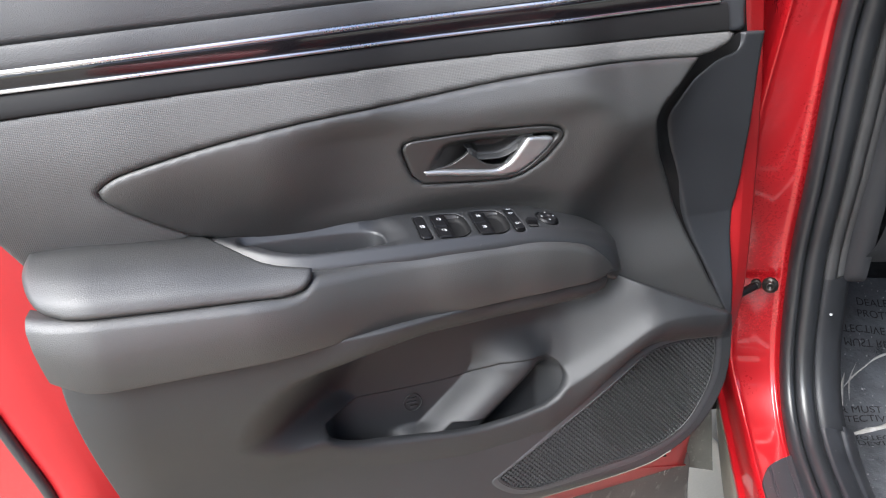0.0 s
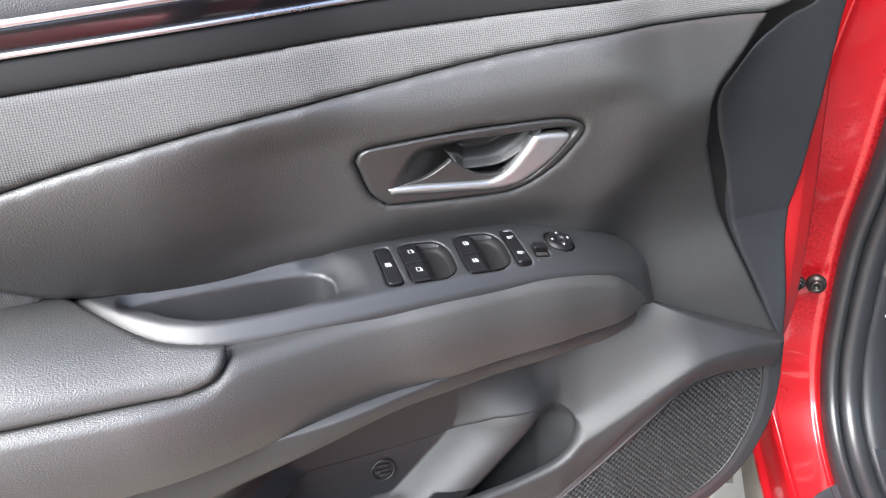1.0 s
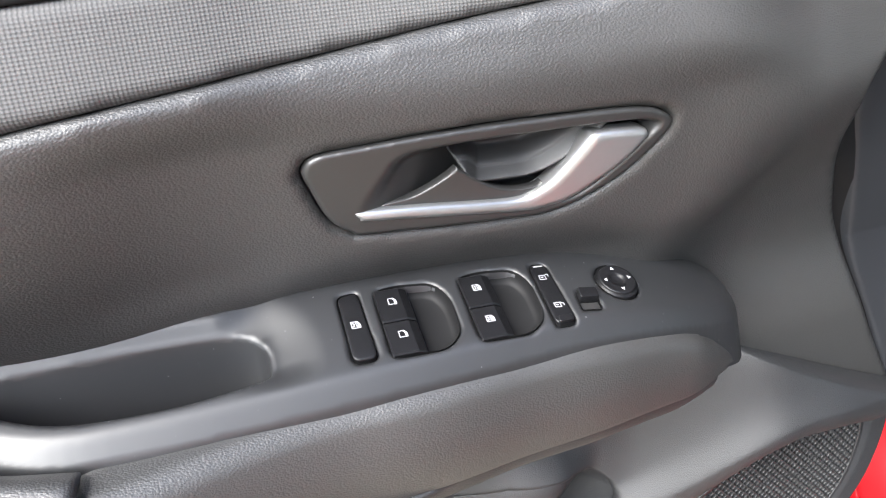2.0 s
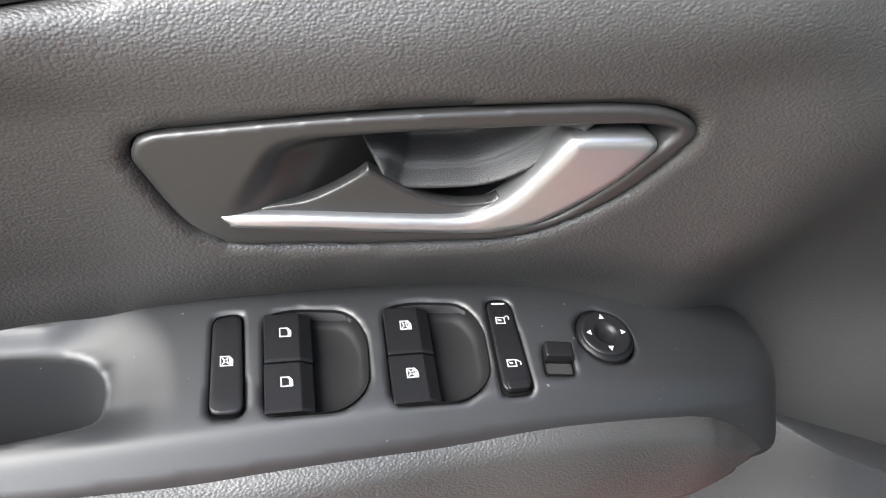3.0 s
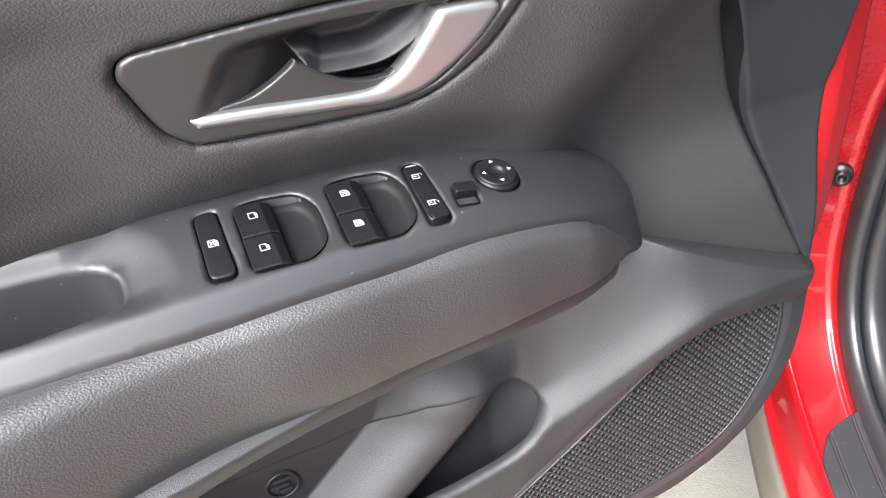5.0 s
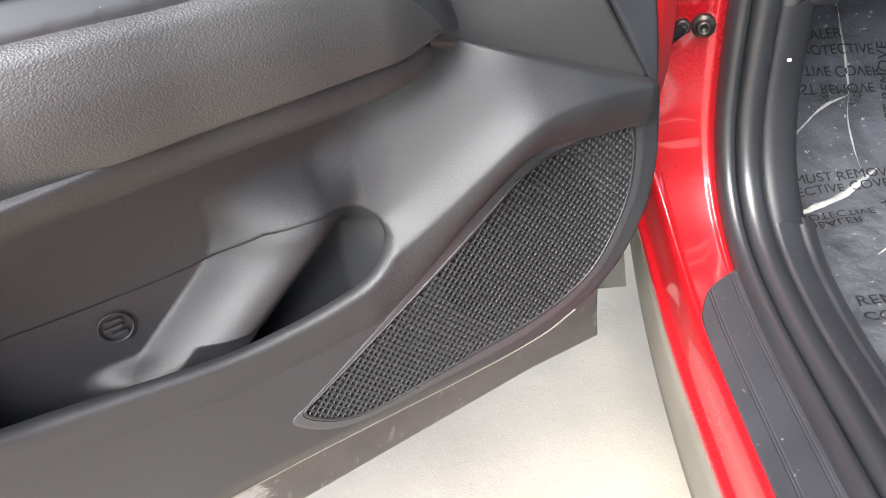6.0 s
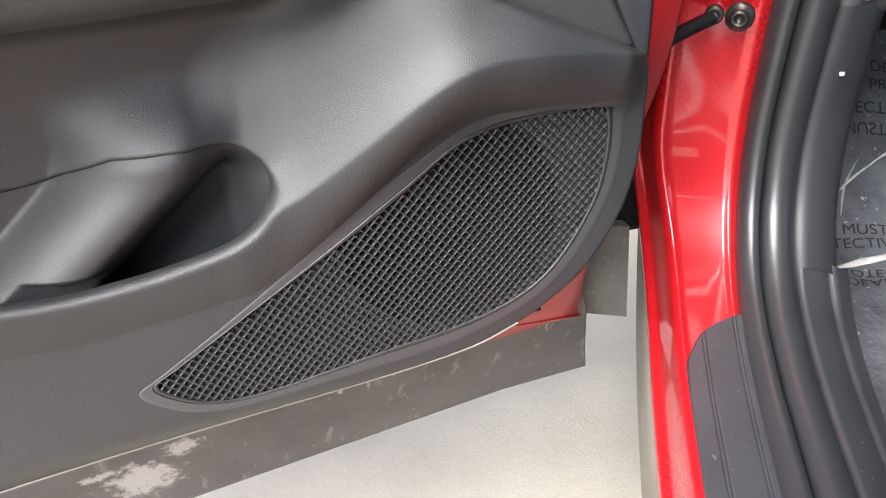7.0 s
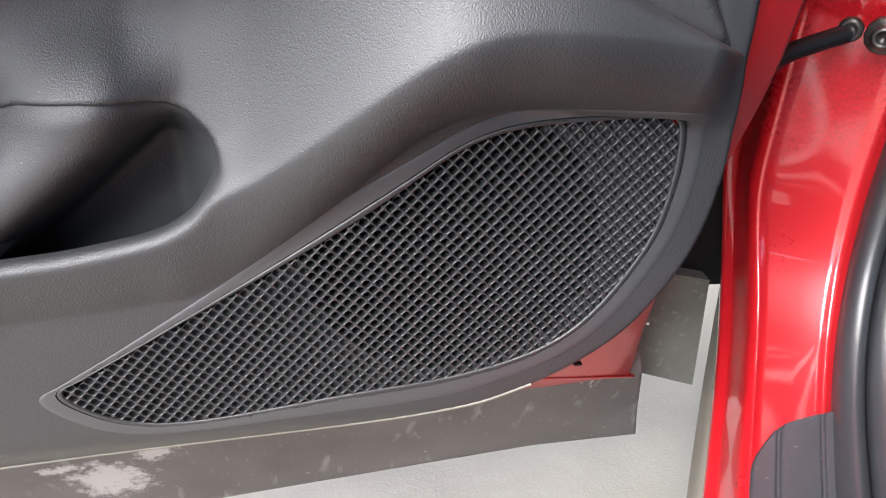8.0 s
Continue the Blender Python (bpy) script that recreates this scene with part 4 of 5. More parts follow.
lip_ridge()
for o, dp in ((R1, 0.007), (LOCK, 0.007), (FOLD, 0.006), (KNOB, 0.006)):
    # gap shade round the switches is in the near-black wall colour
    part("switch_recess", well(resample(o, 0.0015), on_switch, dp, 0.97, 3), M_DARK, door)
for o in (WELL_A, WELL_B):
    part("switch_recess", well(resample(o, 0.0015), on_switch, 0.0085, 0.80), M_BAND, door, "scooped finger recess of a window switch")
rocker("window_lock_switch", R1, -0.0010, "black window lock button", [icon(-0.0482, 0.7450, "cross")])
rocker("door_lock_switch", LOCK, -0.0010, "black central locking rocker", [icon(0.0612, 0.7555, "lock", 1.0), icon(0.0616, 0.7365, "lock"), icon(0.0613, 0.7632, "bar")])


def window_button(x0, y0, y1, kind):
    """A window switch: flat top, chamfered finger edge, gap to its neighbour."""
    x1, x2 = x0 + 0.0135, x0 + 0.0185
    prof = [(x0, 0.006), (x0, -0.0003), (x0 + 0.0006, -0.0011), (x1, -0.0013), (x1 + 0.0006, -0.0011), (x2 - 0.0004, 0.0012), (x2, 0.0022), (x2, 0.007)]
    rails = []
    for y, s in ((y0, 0.0030), (y0, 0.0008), (y0 + 0.0008, 0.0), (y1 - 0.0008, 0.0), (y1, 0.0008), (y1, 0.0030)):
        rails.append(on_switch(np.array([p[0] for p in prof]), np.full(len(prof), y), np.array([p[1] + (s if s < 0.002 else 0.006 - p[1]) for p in prof])))
    ob = part("window_switch", loft(rails, flat=True), M_SWITCH, door, "black rocker switch with white window symbol")
    part("symbol", icon_mesh(icon(x0 + 0.0085, (y0 + y1) / 2 + 0.0015, kind, s=0.95), -0.0013), M_WHITE, ob, "white printed symbol")


for dx, kind in ((0.0, "window"), (0.0475, "cross")):
    window_button(-0.0347 + dx, 0.7236, 0.7432, kind)
    window_button(-0.0345 + dx, 0.7438, 0.7642, kind)
part("mirror_fold_switch", slab(rounded([(0.0755, 0.7380), (0.0872, 0.7380), (0.0880, 0.7445), (0.0762, 0.7447)], 0.001), on_switch, -0.004, 0.005, 0.0008), M_SWITCH, door, "small black lever switch beside the mirror knob")
part("switch_slot", slab(rounded([(0.0752, 0.7328), (0.0864, 0.7328), (0.0868, 0.7376), (0.0755, 0.7376)], 0.0008), on_switch, 0.0012, 0.005, 0.0004), M_BEZEL, door, "grey base of the small lever switch")


def knob():
    c = np.array((0.1055, 0.7512))
    prof = [(0.0126, 0.005), (0.0126, 0.0), (0.0122, -0.0006), (0.0112, -0.0010), (0.0109, -0.0022), (0.0107, -0.0026), (0.0100, -0.0029), (0.0088, -0.0028), (0.0060, -0.0026), (0.0046, -0.0024), (0.0040, -0.0016), (0.0028, -0.0010), (0.0003, -0.0008)]
    top = plane_switch(c[0], c[1])
    flat = lambda u, v, d: np.column_stack([u, v + 0.35 * d, top - 0.12 * (u - c[0]) + 0.37 * (v - c[1]) - 0.94 * d])
    rails = [flat(c[0] + rr * np.cos(ang), c[1] + rr * 0.94 * np.sin(ang), np.full(len(ang), dd)) for rr, dd in prof]
    ob = part("mirror_knob", loft(rails, closed_v=True), M_SWITCH, door, "round black mirror adjuster with white arrows")
    for a in range(4):
        th = a * math.pi / 2
        part("symbol", icon_mesh(icon(c[0] - 0.0072 * math.sin(th), c[1] + 0.0070 * math.cos(th), "arrow", th), -0.0028, flat), M_WHITE, ob, "white arrow")


knob()

# red steel of the door round the trim
def rail3(pts, n=8):
    return spline(pts, n)


inner = rail3([(0.392, 0.815, 1.30), (0.394, 0.815, 1.05), (0.400, 0.825, 0.80), (0.398, 0.835, 0.70), (0.375, 0.84, 0.63), (0.33, 0.84, 0.59), (0.2, 0.84, 0.565), (0.19, 0.84, 0.5645), (0.05, 0.84, 0.557), (-0.1, 0.84, 0.55), (-0.33, 0.84, 0.55), (-0.39, 0.83, 0.66), (-0.405, 0.815, 0.76), (-0.42, 0.805, 0.86), (-0.43, 0.80, 0.96), (-0.45, 0.80, 1.05), (-0.52, 0.80, 1.30)])
mid = rail3([(0.424, 0.812, 1.30), (0.426, 0.812, 1.05), (0.428, 0.822, 0.80), (0.426, 0.85, 0.68), (0.418, 0.872, 0.60), (0.375, 0.875, 0.550), (0.2, 0.875, 0.525), (0.19, 0.875, 0.524), (0.05, 0.875, 0.517), (-0.1, 0.875, 0.51), (-0.36, 0.86, 0.52), (-0.445, 0.805, 0.65), (-0.477, 0.80, 0.749), (-0.512, 0.80, 0.851), (-0.535, 0.80, 0.95), (-0.56, 0.80, 1.05), (-0.62, 0.80, 1.30)])
outer = rail3([(0.452, 0.822, 1.30), (0.457, 0.822, 1.05), (0.453, 0.832, 0.80), (0.447, 0.865, 0.68), (0.455, 0.92, 0.58), (0.466, 0.970, 0.47), (0.476, 1.003, 0.388), (0.468, 1.0035, 0.387), (0.30, 1.004, 0.38), (-0.1, 1.004, 0.375), (-0.40, 1.0, 0.38), (-0.54, 0.93, 0.50), (-0.57, 0.89, 0.66), (-0.60, 0.87, 0.80), (-0.63, 0.86, 0.95), (-0.66, 0.85, 1.05), (-0.68, 0.85, 1.30)])
hem = outer + (0.0, 0.03, 0.0)
def between(a, b, t):
    return a * (1 - t) + b * t
part("door_shell", loft([inner, between(inner, mid, 0.6), mid, between(mid, outer, 0.15), between(mid, outer, 0.9), outer, hem]), M_INNER_RED, door, "bright red painted steel of the door edge")
seal_line = between(mid, outer, 0.22)[82:]
part("door_seal", tube(seal_line + (0, -0.006, 0), 0.0065, 8, 1), M_RUBBER, door, "black rubber seal along the door's rear edge")
# raised near-black disc paints the dark of the hole
part("drain_hole", slab(np.column_stack([0.399 + 0.0038 * np.cos(ang), 0.459 + 0.0018 * np.sin(ang)]), lambda u, v, d: np.column_stack([u, 0.948 + 0.5 * (0.459 - v) + d, v]), -0.004, 0.004, 0.001), M_DARK, door, "small dark hole in the red steel")


def clad_drop(x, z):
    """The cladding falls towards the rear, its lower edge a little more."""
    k = max(0.0, z - 0.262) / 0.116
    return 0.073 * (x - 0.12) * k + 0.085 * min(0.0, x - 0.40) * max(0.0, 1 - k)


def cladding():
    zs = [(0.405, 1.012), (0.378, 1.006), (0.372, 1.004), (0.360, 1.008), (0.30, 1.034), (0.264, 1.046), (0.257, 1.049), (0.254, 1.057), (0.262, 1.08)]
    rails = []
    for k in list(np.linspace(0, 1, 50)) + [1.002, 1.002]:
        back = 0.03 if len(rails) == 51 else 0.0
        row = [(-0.62 + (0.62 + 0.481 + 0.26 * (0.396 - z)) * min(k, 1.002), y + back, z) for z, y in zs]
        rails.append([(x, y, z + clad_drop(x, z)) for x, y, z in row])
    return loft(rails)


part("door_cladding", cladding(), M_CLAD, door, "scuffed dusty grey plastic cladding along the door bottom")

part("door_skin", loft([outer + (0.0, 0.031, 0.0), outer + (0.0, 0.04, 0.0)] + [np.column_stack([outer[:, 0], 1.05 + 0.02 * np.sin((outer[:, 2] - 0.4) * 3) + 0 * outer[:, 1], outer[:, 2]])]), M_RED, door, "red outer edge of the door")
xs_, zs_ = np.linspace(-0.66, 0.47, 16), np.linspace(0.37, 1.28, 12)
part("outer_panel", loft([np.column_stack([np.clip(xs_, -0.66 + 0.3 * max(0, 0.7 - z), 0.47), 1.052 + 0.03 * math.sin((z - 0.4) * 3.2) + 0 * xs_, np.full(16, z)]) for z in zs_]), M_RED, door, "red painted outer panel of the door")

# ---- the car body behind the door: sill, hinge pillar, footwell ----
ORIGIN, AHEAD, INWARD = np.array((0.509, 0.834)), np.array((0.4695, 0.8829)), np.array((0.8829, -0.4695))


def car(a, b, z):
    """Places from metres inward of the sill's edge, ahead along the car, and up."""
    a, b, z = np.broadcast_arrays(np.asarray(a, float), np.asarray(b, float), np.asarray(z, float))
    return np.column_stack([ORIGIN[0] + a.ravel() * INWARD[0] + b.ravel() * AHEAD[0], ORIGIN[1] + a.ravel() * INWARD[1] + b.ravel() * AHEAD[1], z.ravel()])


OPENING = spline([(-1.6, 0.45), (-0.9, 0.45), (-0.4, 0.45), (-0.16, 0.45), (-0.03, 0.455), (0.065, 0.477), (0.125, 0.523), (0.152, 0.59), (0.152, 0.67), (0.126, 0.80), (0.071, 0.92), (0.043, 0.99), (-0.008, 1.115), (-0.045, 1.185), (-0.15, 1.34), (-0.30, 1.50)], 8)
_t = np.gradient(OPENING, axis=0)
_t /= np.linalg.norm(_t, axis=1)[:, None]
NORMAL = np.column_stack([-_t[:, 1], _t[:, 0]])
RISE = smooth(0.46, 0.62, OPENING[:, 1]) * (1 - 0.9 * smooth(0.98, 1.22, OPENING[:, 1]))


def sweep(profile, lo=0, hi=None, widen=0.0, pivot=0.05):
    """Carries a profile of (inward, proud) along the line of the door opening."""
    rails = []
    for k in range(len(OPENING))[lo:hi]:
        w = 1 + widen * RISE[k]
        a = np.array([pivot - (pivot - p[0]) * (w if p[0] < pivot else 1) for p in profile])
        n = np.array([p[1] for p in profile])
        rails.append(car(a, OPENING[k, 0] + n * NORMAL[k, 0], OPENING[k, 1] + n * NORMAL[k, 1]))
    return loft(rails)


body = car_thing
PROFILE_RED = [(0.080, -0.03), (0.066, -0.017), (0.0500, -0.0030), (0.0468, -0.0005), (0.0452, 0.0010), (0.0435, 0.0013), (0.0418, 0.0008), (0.0400, -0.0006), (0.0375, -0.0010), (0.020, -0.0012), (0.0, -0.0010), (-0.004, -0.0006), (-0.006, 0.0008), (-0.0078, 0.0013), (-0.0098, 0.0004), (-0.0125, -0.003), (-0.0145, -0.008), (-0.0165, -0.034), (-0.020, -0.062), (-0.0215, -0.066), (-0.0265, -0.069), (-0.0290, -0.073), (-0.0295, -0.082), (-0.027, -0.092), (-0.005, -0.10)]
part("door_frame", sweep(PROFILE_RED, widen=0.40), M_RED, body, "glossy red painted sill and hinge pillar")
part("sill_cladding", sweep([(-0.024, -0.086), (-0.030, -0.092), (-0.033, -0.105), (-0.036, -0.15), (-0.030, -0.20), (0.02, -0.215)], 0, 56), M_SILLCLAD, body, "dusty grey lower sill cladding")
part("weatherstrip", sweep([(0.050, -0.006), (0.0495, 0.006), (0.053, 0.015), (0.060, 0.020), (0.066, 0.0195), (0.0690, 0.016), (0.0698, 0.010), (0.0705, 0.003), (0.0712, 0.010), (0.0722, 0.017), (0.074, 0.0205), (0.082, 0.024), (0.092, 0.023), (0.099, 0.018), (0.103, 0.010), (0.104, -0.004)]), M_RUBBER, body, "black double rubber door seal")
PROFILE_TRIM = [(0.100, -0.004), (0.105, 0.006), (0.109, 0.010), (0.113, 0.009), (0.128, 0.004), (0.138, -0.002), (0.1405, -0.006), (0.1425, -0.003), (0.150, -0.008), (0.164, -0.022), (0.172, -0.040), (0.178, -0.075), (0.178, -0.16)]
part("sill_trim", sweep(PROFILE_TRIM, 0, 45), M_PLATE, body, "black plastic inner sill trim")
PROFILE_KICK = [(0.099, -0.004), (0.103, 0.006), (0.108, 0.011), (0.118, 0.010), (0.140, 0.001), (0.152, -0.015), (0.157, -0.045), (0.160, -0.12), (0.162, -0.40)]
TOP = int(np.argmax(OPENING[:, 1] > 0.738))
part("pillar_trim", sweep([(0.099, -0.004), (0.103, 0.006), (0.108, 0.011), (0.116, 0.012), (0.124, 0.006), (0.1255, -0.003), (0.127, 0.003), (0.140, -0.004), (0.150, -0.020), (0.152, -0.06)], TOP, None), M_DASH, body, "charcoal plastic trim up the windscreen pillar")
part("kick_panel", sweep(PROFILE_KICK, 43, TOP + 1), M_COVER, body, "black plastic kick panel at the footwell")

SCUFF = rounded([(-0.0075, -0.80), (-0.0075, -0.02), (0.010, 0.018), (0.030, 0.032), (0.056, 0.046), (0.056, -0.80)], 0.012)


def on_scuff(u, v, d):
    groove = sum(np.exp(-((u - g) / 0.0006) ** 2) for g in (0.0105, 0.0135, 0.0415, 0.0445))
    path_z = np.interp(v, OPENING[:60, 0], OPENING[:60, 1])
    return car(u, v, path_z + 0.0055 - d - 0.0016 * groove)


part("scuff_plate", sheet(SCUFF, on_scuff, 0.0008, r=0.002, thick=0.004), M_PLATE, body, "black ribbed plastic sill scuff plate")

# dash end behind the pillar trim
def flat_piece(pts, a0, a1):
    """An upright plate of the given outline (ahead, up) between two inward places."""
    p = np.array(pts, float)
    return loft([car(np.full(len(p), a1), p[:, 0], p[:, 1]), car(np.full(len(p), a0), p[:, 0], p[:, 1]), car(np.full(len(p), a0 - 0.002), p[:, 0] * 0.5 + p[:, 0].mean() * 0.5, p[:, 1] * 0.5 + p[:, 1].mean() * 0.5),
                 car(np.full(len(p), a0 - 0.002), p[:, 0] * 0.01 + p[:, 0].mean() * 0.99, p[:, 1] * 0.01 + p[:, 1].mean() * 0.99)], closed_v=True)


part("dash_end", flat_piece(rounded([(0.40, 0.735), (0.140, 0.735), (0.048, 0.98), (-0.037, 1.17), (-0.105, 1.30), (0.40, 1.30)], 0.02), 0.137, 0.17), M_COVER, body, "charcoal end cover of the dashboard")
part("dashboard", loft([car(np.full(24, aa), 0.14 + 0.30 * np.cos(np.linspace(0.5 * math.pi, 1.5 * math.pi, 24)) * 0.9 + 0.16, 0.93 + 0.19 * np.sin(np.linspace(0.5 * math.pi, 1.5 * math.pi, 24))) for aa in (0.16, 0.5, 1.0, 1.5)]), M_SMOOTH, body, "black dashboard seen through the door opening")

# footwell floor, toe board and tunnel
def floor_z(a, b):
    return 0.372 + 0.012 * np.sin(a * 14 + b * 9) * 0.3 + 0.9 * np.maximum(0, b - 0.30) ** 1.3


def floor_mesh(a0, a1, b0, b1, step, lift, wrinkle=0.0):
    aa, bb = np.arange(a0, a1, step), np.arange(b0, b1, step)
    A, B = np.meshgrid(aa, bb, indexing="ij")
    Z = floor_z(A, B) + lift
    if wrinkle:
        for (fa, fb, ph, amp) in ((31, 17, 0.3, 0.35), (-23, 41, 1.1, 0.25), (67, -39, 2.0, 0.2), (88, 73, 0.7, 0.12)):
            Z = Z + wrinkle * amp * np.abs(np.sin(fa * A + fb * B + ph + 1.5 * np.sin(9 * A - 7 * B))) ** 0.6
    rails = car(A, B, Z).reshape(len(aa), len(bb), 3)
    return loft(list(rails))


part("floor_carpet", floor_mesh(0.165, 1.4, -1.4, 0.75, 0.03, 0.0), M_CARPET, body, "dark carpeted footwell floor")
# unseen dark cabin shell, added to block light from the car's side
part("cabin_roof", loft([car(np.full(2, aa), np.array((-1.6, 0.1)), zz) for aa, zz in ((0.12, 1.48), (0.3, 1.58), (0.75, 1.62), (1.2, 1.58), (1.4, 1.4))]), M_SMOOTH, body, "dark headlining over the cabin")
part("bulkhead", loft([car(np.array((0.10, 0.4, 0.8, 1.45)), 0.62 + 0 * np.ones(4), zz) for zz in (0.30, 0.7, 1.1, 1.35)]), M_CARPET, body, "dark bulkhead behind the pedals")
part("cowl", loft([car(np.array((0.06, 0.4, 0.8, 1.45)), bb * np.ones(4), zz) for bb, zz in ((0.62, 1.10), (0.3, 1.12), (0.05, 1.16), (-0.15, 1.30), (-0.35, 1.46))]), M_DARK, body, "dark cowl and windscreen frame")
part("far_door", loft([car(np.full(2, 1.4), np.array((-1.6, 0.75)), zz) for zz in (0.35, 0.7, 1.0)]), M_SMOOTH, body, "dark trim on the far side of the cabin")


def film_material():
    m = material("crinkled_film", (0.085, 0.092, 0.105), 0.30, spec=0.7, var=0.45, var_scale=14, bumps=(("noise", 26, 7.0), ("cell", 34, 3.0), ("noise", 160, 0.9)))
    return specks(m, (0.55, 0.55, 0.55), 120, 0.66, 0.72, amount=0.7)


M_FILM = film_material()
M_PRINT = material("black_print", (0.012, 0.012, 0.014), 0.6, var=0.1)
M_FOLD = material("white_creased_film", (0.42, 0.42, 0.41), 0.45, var=0.4, var_scale=60, bumps=(("noise", 200, 1.0),))
film = thing("protective_film", (0.85, 0.6, 0.37), "crinkled clear plastic film with black lettering over the footwell carpet", "floor film")


def film_z(a, b):
    w = 0.0
    for fa, fb, ph, amp in ((31, 17, 0.3, 0.0030), (-23, 41, 1.1, 0.0022), (67, -39, 2.0, 0.0014)):
        w = w + amp * np.abs(np.sin(fa * a + fb * b + ph + 1.5 * np.sin(9 * a - 7 * b))) ** 0.6
    return floor_z(a, b) + 0.004 + w


aa, bb = np.arange(0.168, 0.85, 0.006), np.arange(-0.75, 0.615, 0.006)
A_, B_ = np.meshgrid(aa, bb, indexing="ij")
film_sheet = part("film_sheet", loft(list(car(A_, B_, film_z(A_, B_)).reshape(len(aa), len(bb), 3))), M_FILM, film, "clear crinkled sheet")


def lettering(words, a, b, size, turn=0.0, mirror=False):
    """A printed line lying on the film, its first letter at (a, b)."""
    cu = bpy.data.curves.new("print", "FONT")
    cu.body, cu.size = words, size
    tmp = bpy.data.objects.new("print", cu)
    me = bpy.data.meshes.new_from_object(tmp)
    bpy.data.objects.remove(tmp)
    p = np.array([v.co[:2] for v in me.vertices])
    if mirror:
        p = p * (1, -1)
    c, s = math.cos(turn), math.sin(turn)
    u, v = a + p[:, 0] * c - p[:, 1] * s, b + p[:, 0] * s + p[:, 1] * c
    faces = [tuple(f.vertices) for f in me.polygons]
    bpy.data.meshes.remove(me)
    part("lettering", mesh_from("print", car(u, v, film_z(u, v) + 0.0035), faces, True), M_PRINT, film_sheet, "black printed words")


for words, a, b, size, turn, mirror in (
        ("DEALER", 0.296, 0.553, 0.022, -0.05, False), ("PROTECTIVE", 0.292, 0.528, 0.022, -0.05, False), ("PROTECTIVE COVER", 0.215, 0.515, 0.022, -0.06, True),
        ("DEALER MUST REMOVE", 0.170, 0.490, 0.022, -0.06, True), ("DEALER MUST REMOVE", 0.150, 0.336, 0.022, -0.05, False), ("PROTECTIVE COVER", 0.175, 0.312, 0.022, -0.03, False),
        ("PROTECTIVE", 0.205, 0.268, 0.020, -0.05, True), ("DEALER", 0.218, 0.250, 0.022, -0.06, True), ("REMOVE", 0.211, 0.060, 0.026, -0.05, False), ("COVER", 0.206, 0.028, 0.026, -0.05, False),
        ("MUST REMOVE", 0.405, 0.38, 0.024, 1.35, False), ("COVER", 0.440, 0.40, 0.024, 1.35, False), ("REMOVE", 0.330, 0.27, 0.022, -1.1, False), ("MUST", 0.23, -0.01, 0.024, -0.05, True), ("PROTECTIVE COVER", 0.40, 0.10, 0.024, 1.3, False)):
    lettering(words, a, b, size, turn, mirror)


def crease(points, width, lift, seed):
    """A sharp pinched fold of the film standing a little proud."""
    rnd = random.Random(seed)
    p = spline(points, 7)
    t = np.gradient(p, axis=0)
    t /= np.linalg.norm(t, axis=1)[:, None]
    nrm = np.column_stack([-t[:, 1], t[:, 0]])
    k = np.interp(np.arange(len(p)), np.arange(0, len(p) + 5, 5), [0.45 + 0.9 * rnd.random() for _ in range(0, len(p) + 5, 5)]) * np.sin(np.linspace(0.15, math.pi - 0.1, len(p)))
    rails = []
    for off, up in ((-1.0, 0.0), (-0.5, 0.6), (0.0, 1.0), (0.5, 0.5), (1.0, 0.0)):
        q = p + nrm * (off * width * k)[:, None]
        rails.append(car(q[:, 0], q[:, 1], film_z(q[:, 0], q[:, 1]) + 0.001 + lift * up * k))
    part("fold", loft(rails), M_FOLD, film_sheet, "whitened fold of the film")


crease([(0.205, 0.268), (0.235, 0.282), (0.262, 0.290), (0.290, 0.302), (0.318, 0.318), (0.357, 0.342)], 0.0075, 0.006, 1)
crease([(0.231, 0.386), (0.255, 0.408), (0.287, 0.433), (0.322, 0.452), (0.356, 0.464)], 0.0022, 0.004, 2)
crease([(0.382, 0.60), (0.375, 0.56), (0.371, 0.527), (0.362, 0.48), (0.356, 0.462)], 0.0022, 0.004, 3)
crease([(0.356, 0.462), (0.343, 0.425), (0.337, 0.38), (0.334, 0.345)], 0.0018, 0.004, 4)
crease([(0.222, 0.350), (0.228, 0.385), (0.240, 0.415)], 0.0024, 0.004, 5)
crease([(0.236, 0.36), (0.246, 0.40), (0.270, 0.44)], 0.0014, 0.003, 6)
crease([(0.28, 0.16), (0.31, 0.18), (0.33, 0.21)], 0.004, 0.003, 7)
crease([(0.25, 0.02), (0.27, 0.035), (0.30, 0.04)], 0.003, 0.003, 8)
part("clip", slab(np.column_stack([0.139 + 0.0018 * np.cos(ang), 0.682 + 0.0020 * np.sin(ang)]), lambda u, v, d: car(0.121 + d, u, v), -0.001, 0.003, 0.0006), M_WHITE, body, "small white clip on the kick panel")

# check strap and fender liner
strap = part("check_strap", tube([(0.470, 0.905, 0.716), (0.512, 0.935, 0.727), (0.545, 0.942, 0.735), (0.566, 0.945, 0.739)], 0.0070, 8), M_SWITCH, body, "black door check strap")
def disc(c, axis, profile, sides=20):
    axis = np.array(axis, float) / np.linalg.norm(axis)
    u = np.cross(axis, (0, 0, 1.0)); u /= np.linalg.norm(u)
    w = np.cross(axis, u)
    th = np.linspace(0, 2 * math.pi, sides, endpoint=False)
    return loft([np.array(c) + h * axis + rr * (np.cos(th)[:, None] * u + np.sin(th)[:, None] * w) for rr, h in profile], closed_v=True)


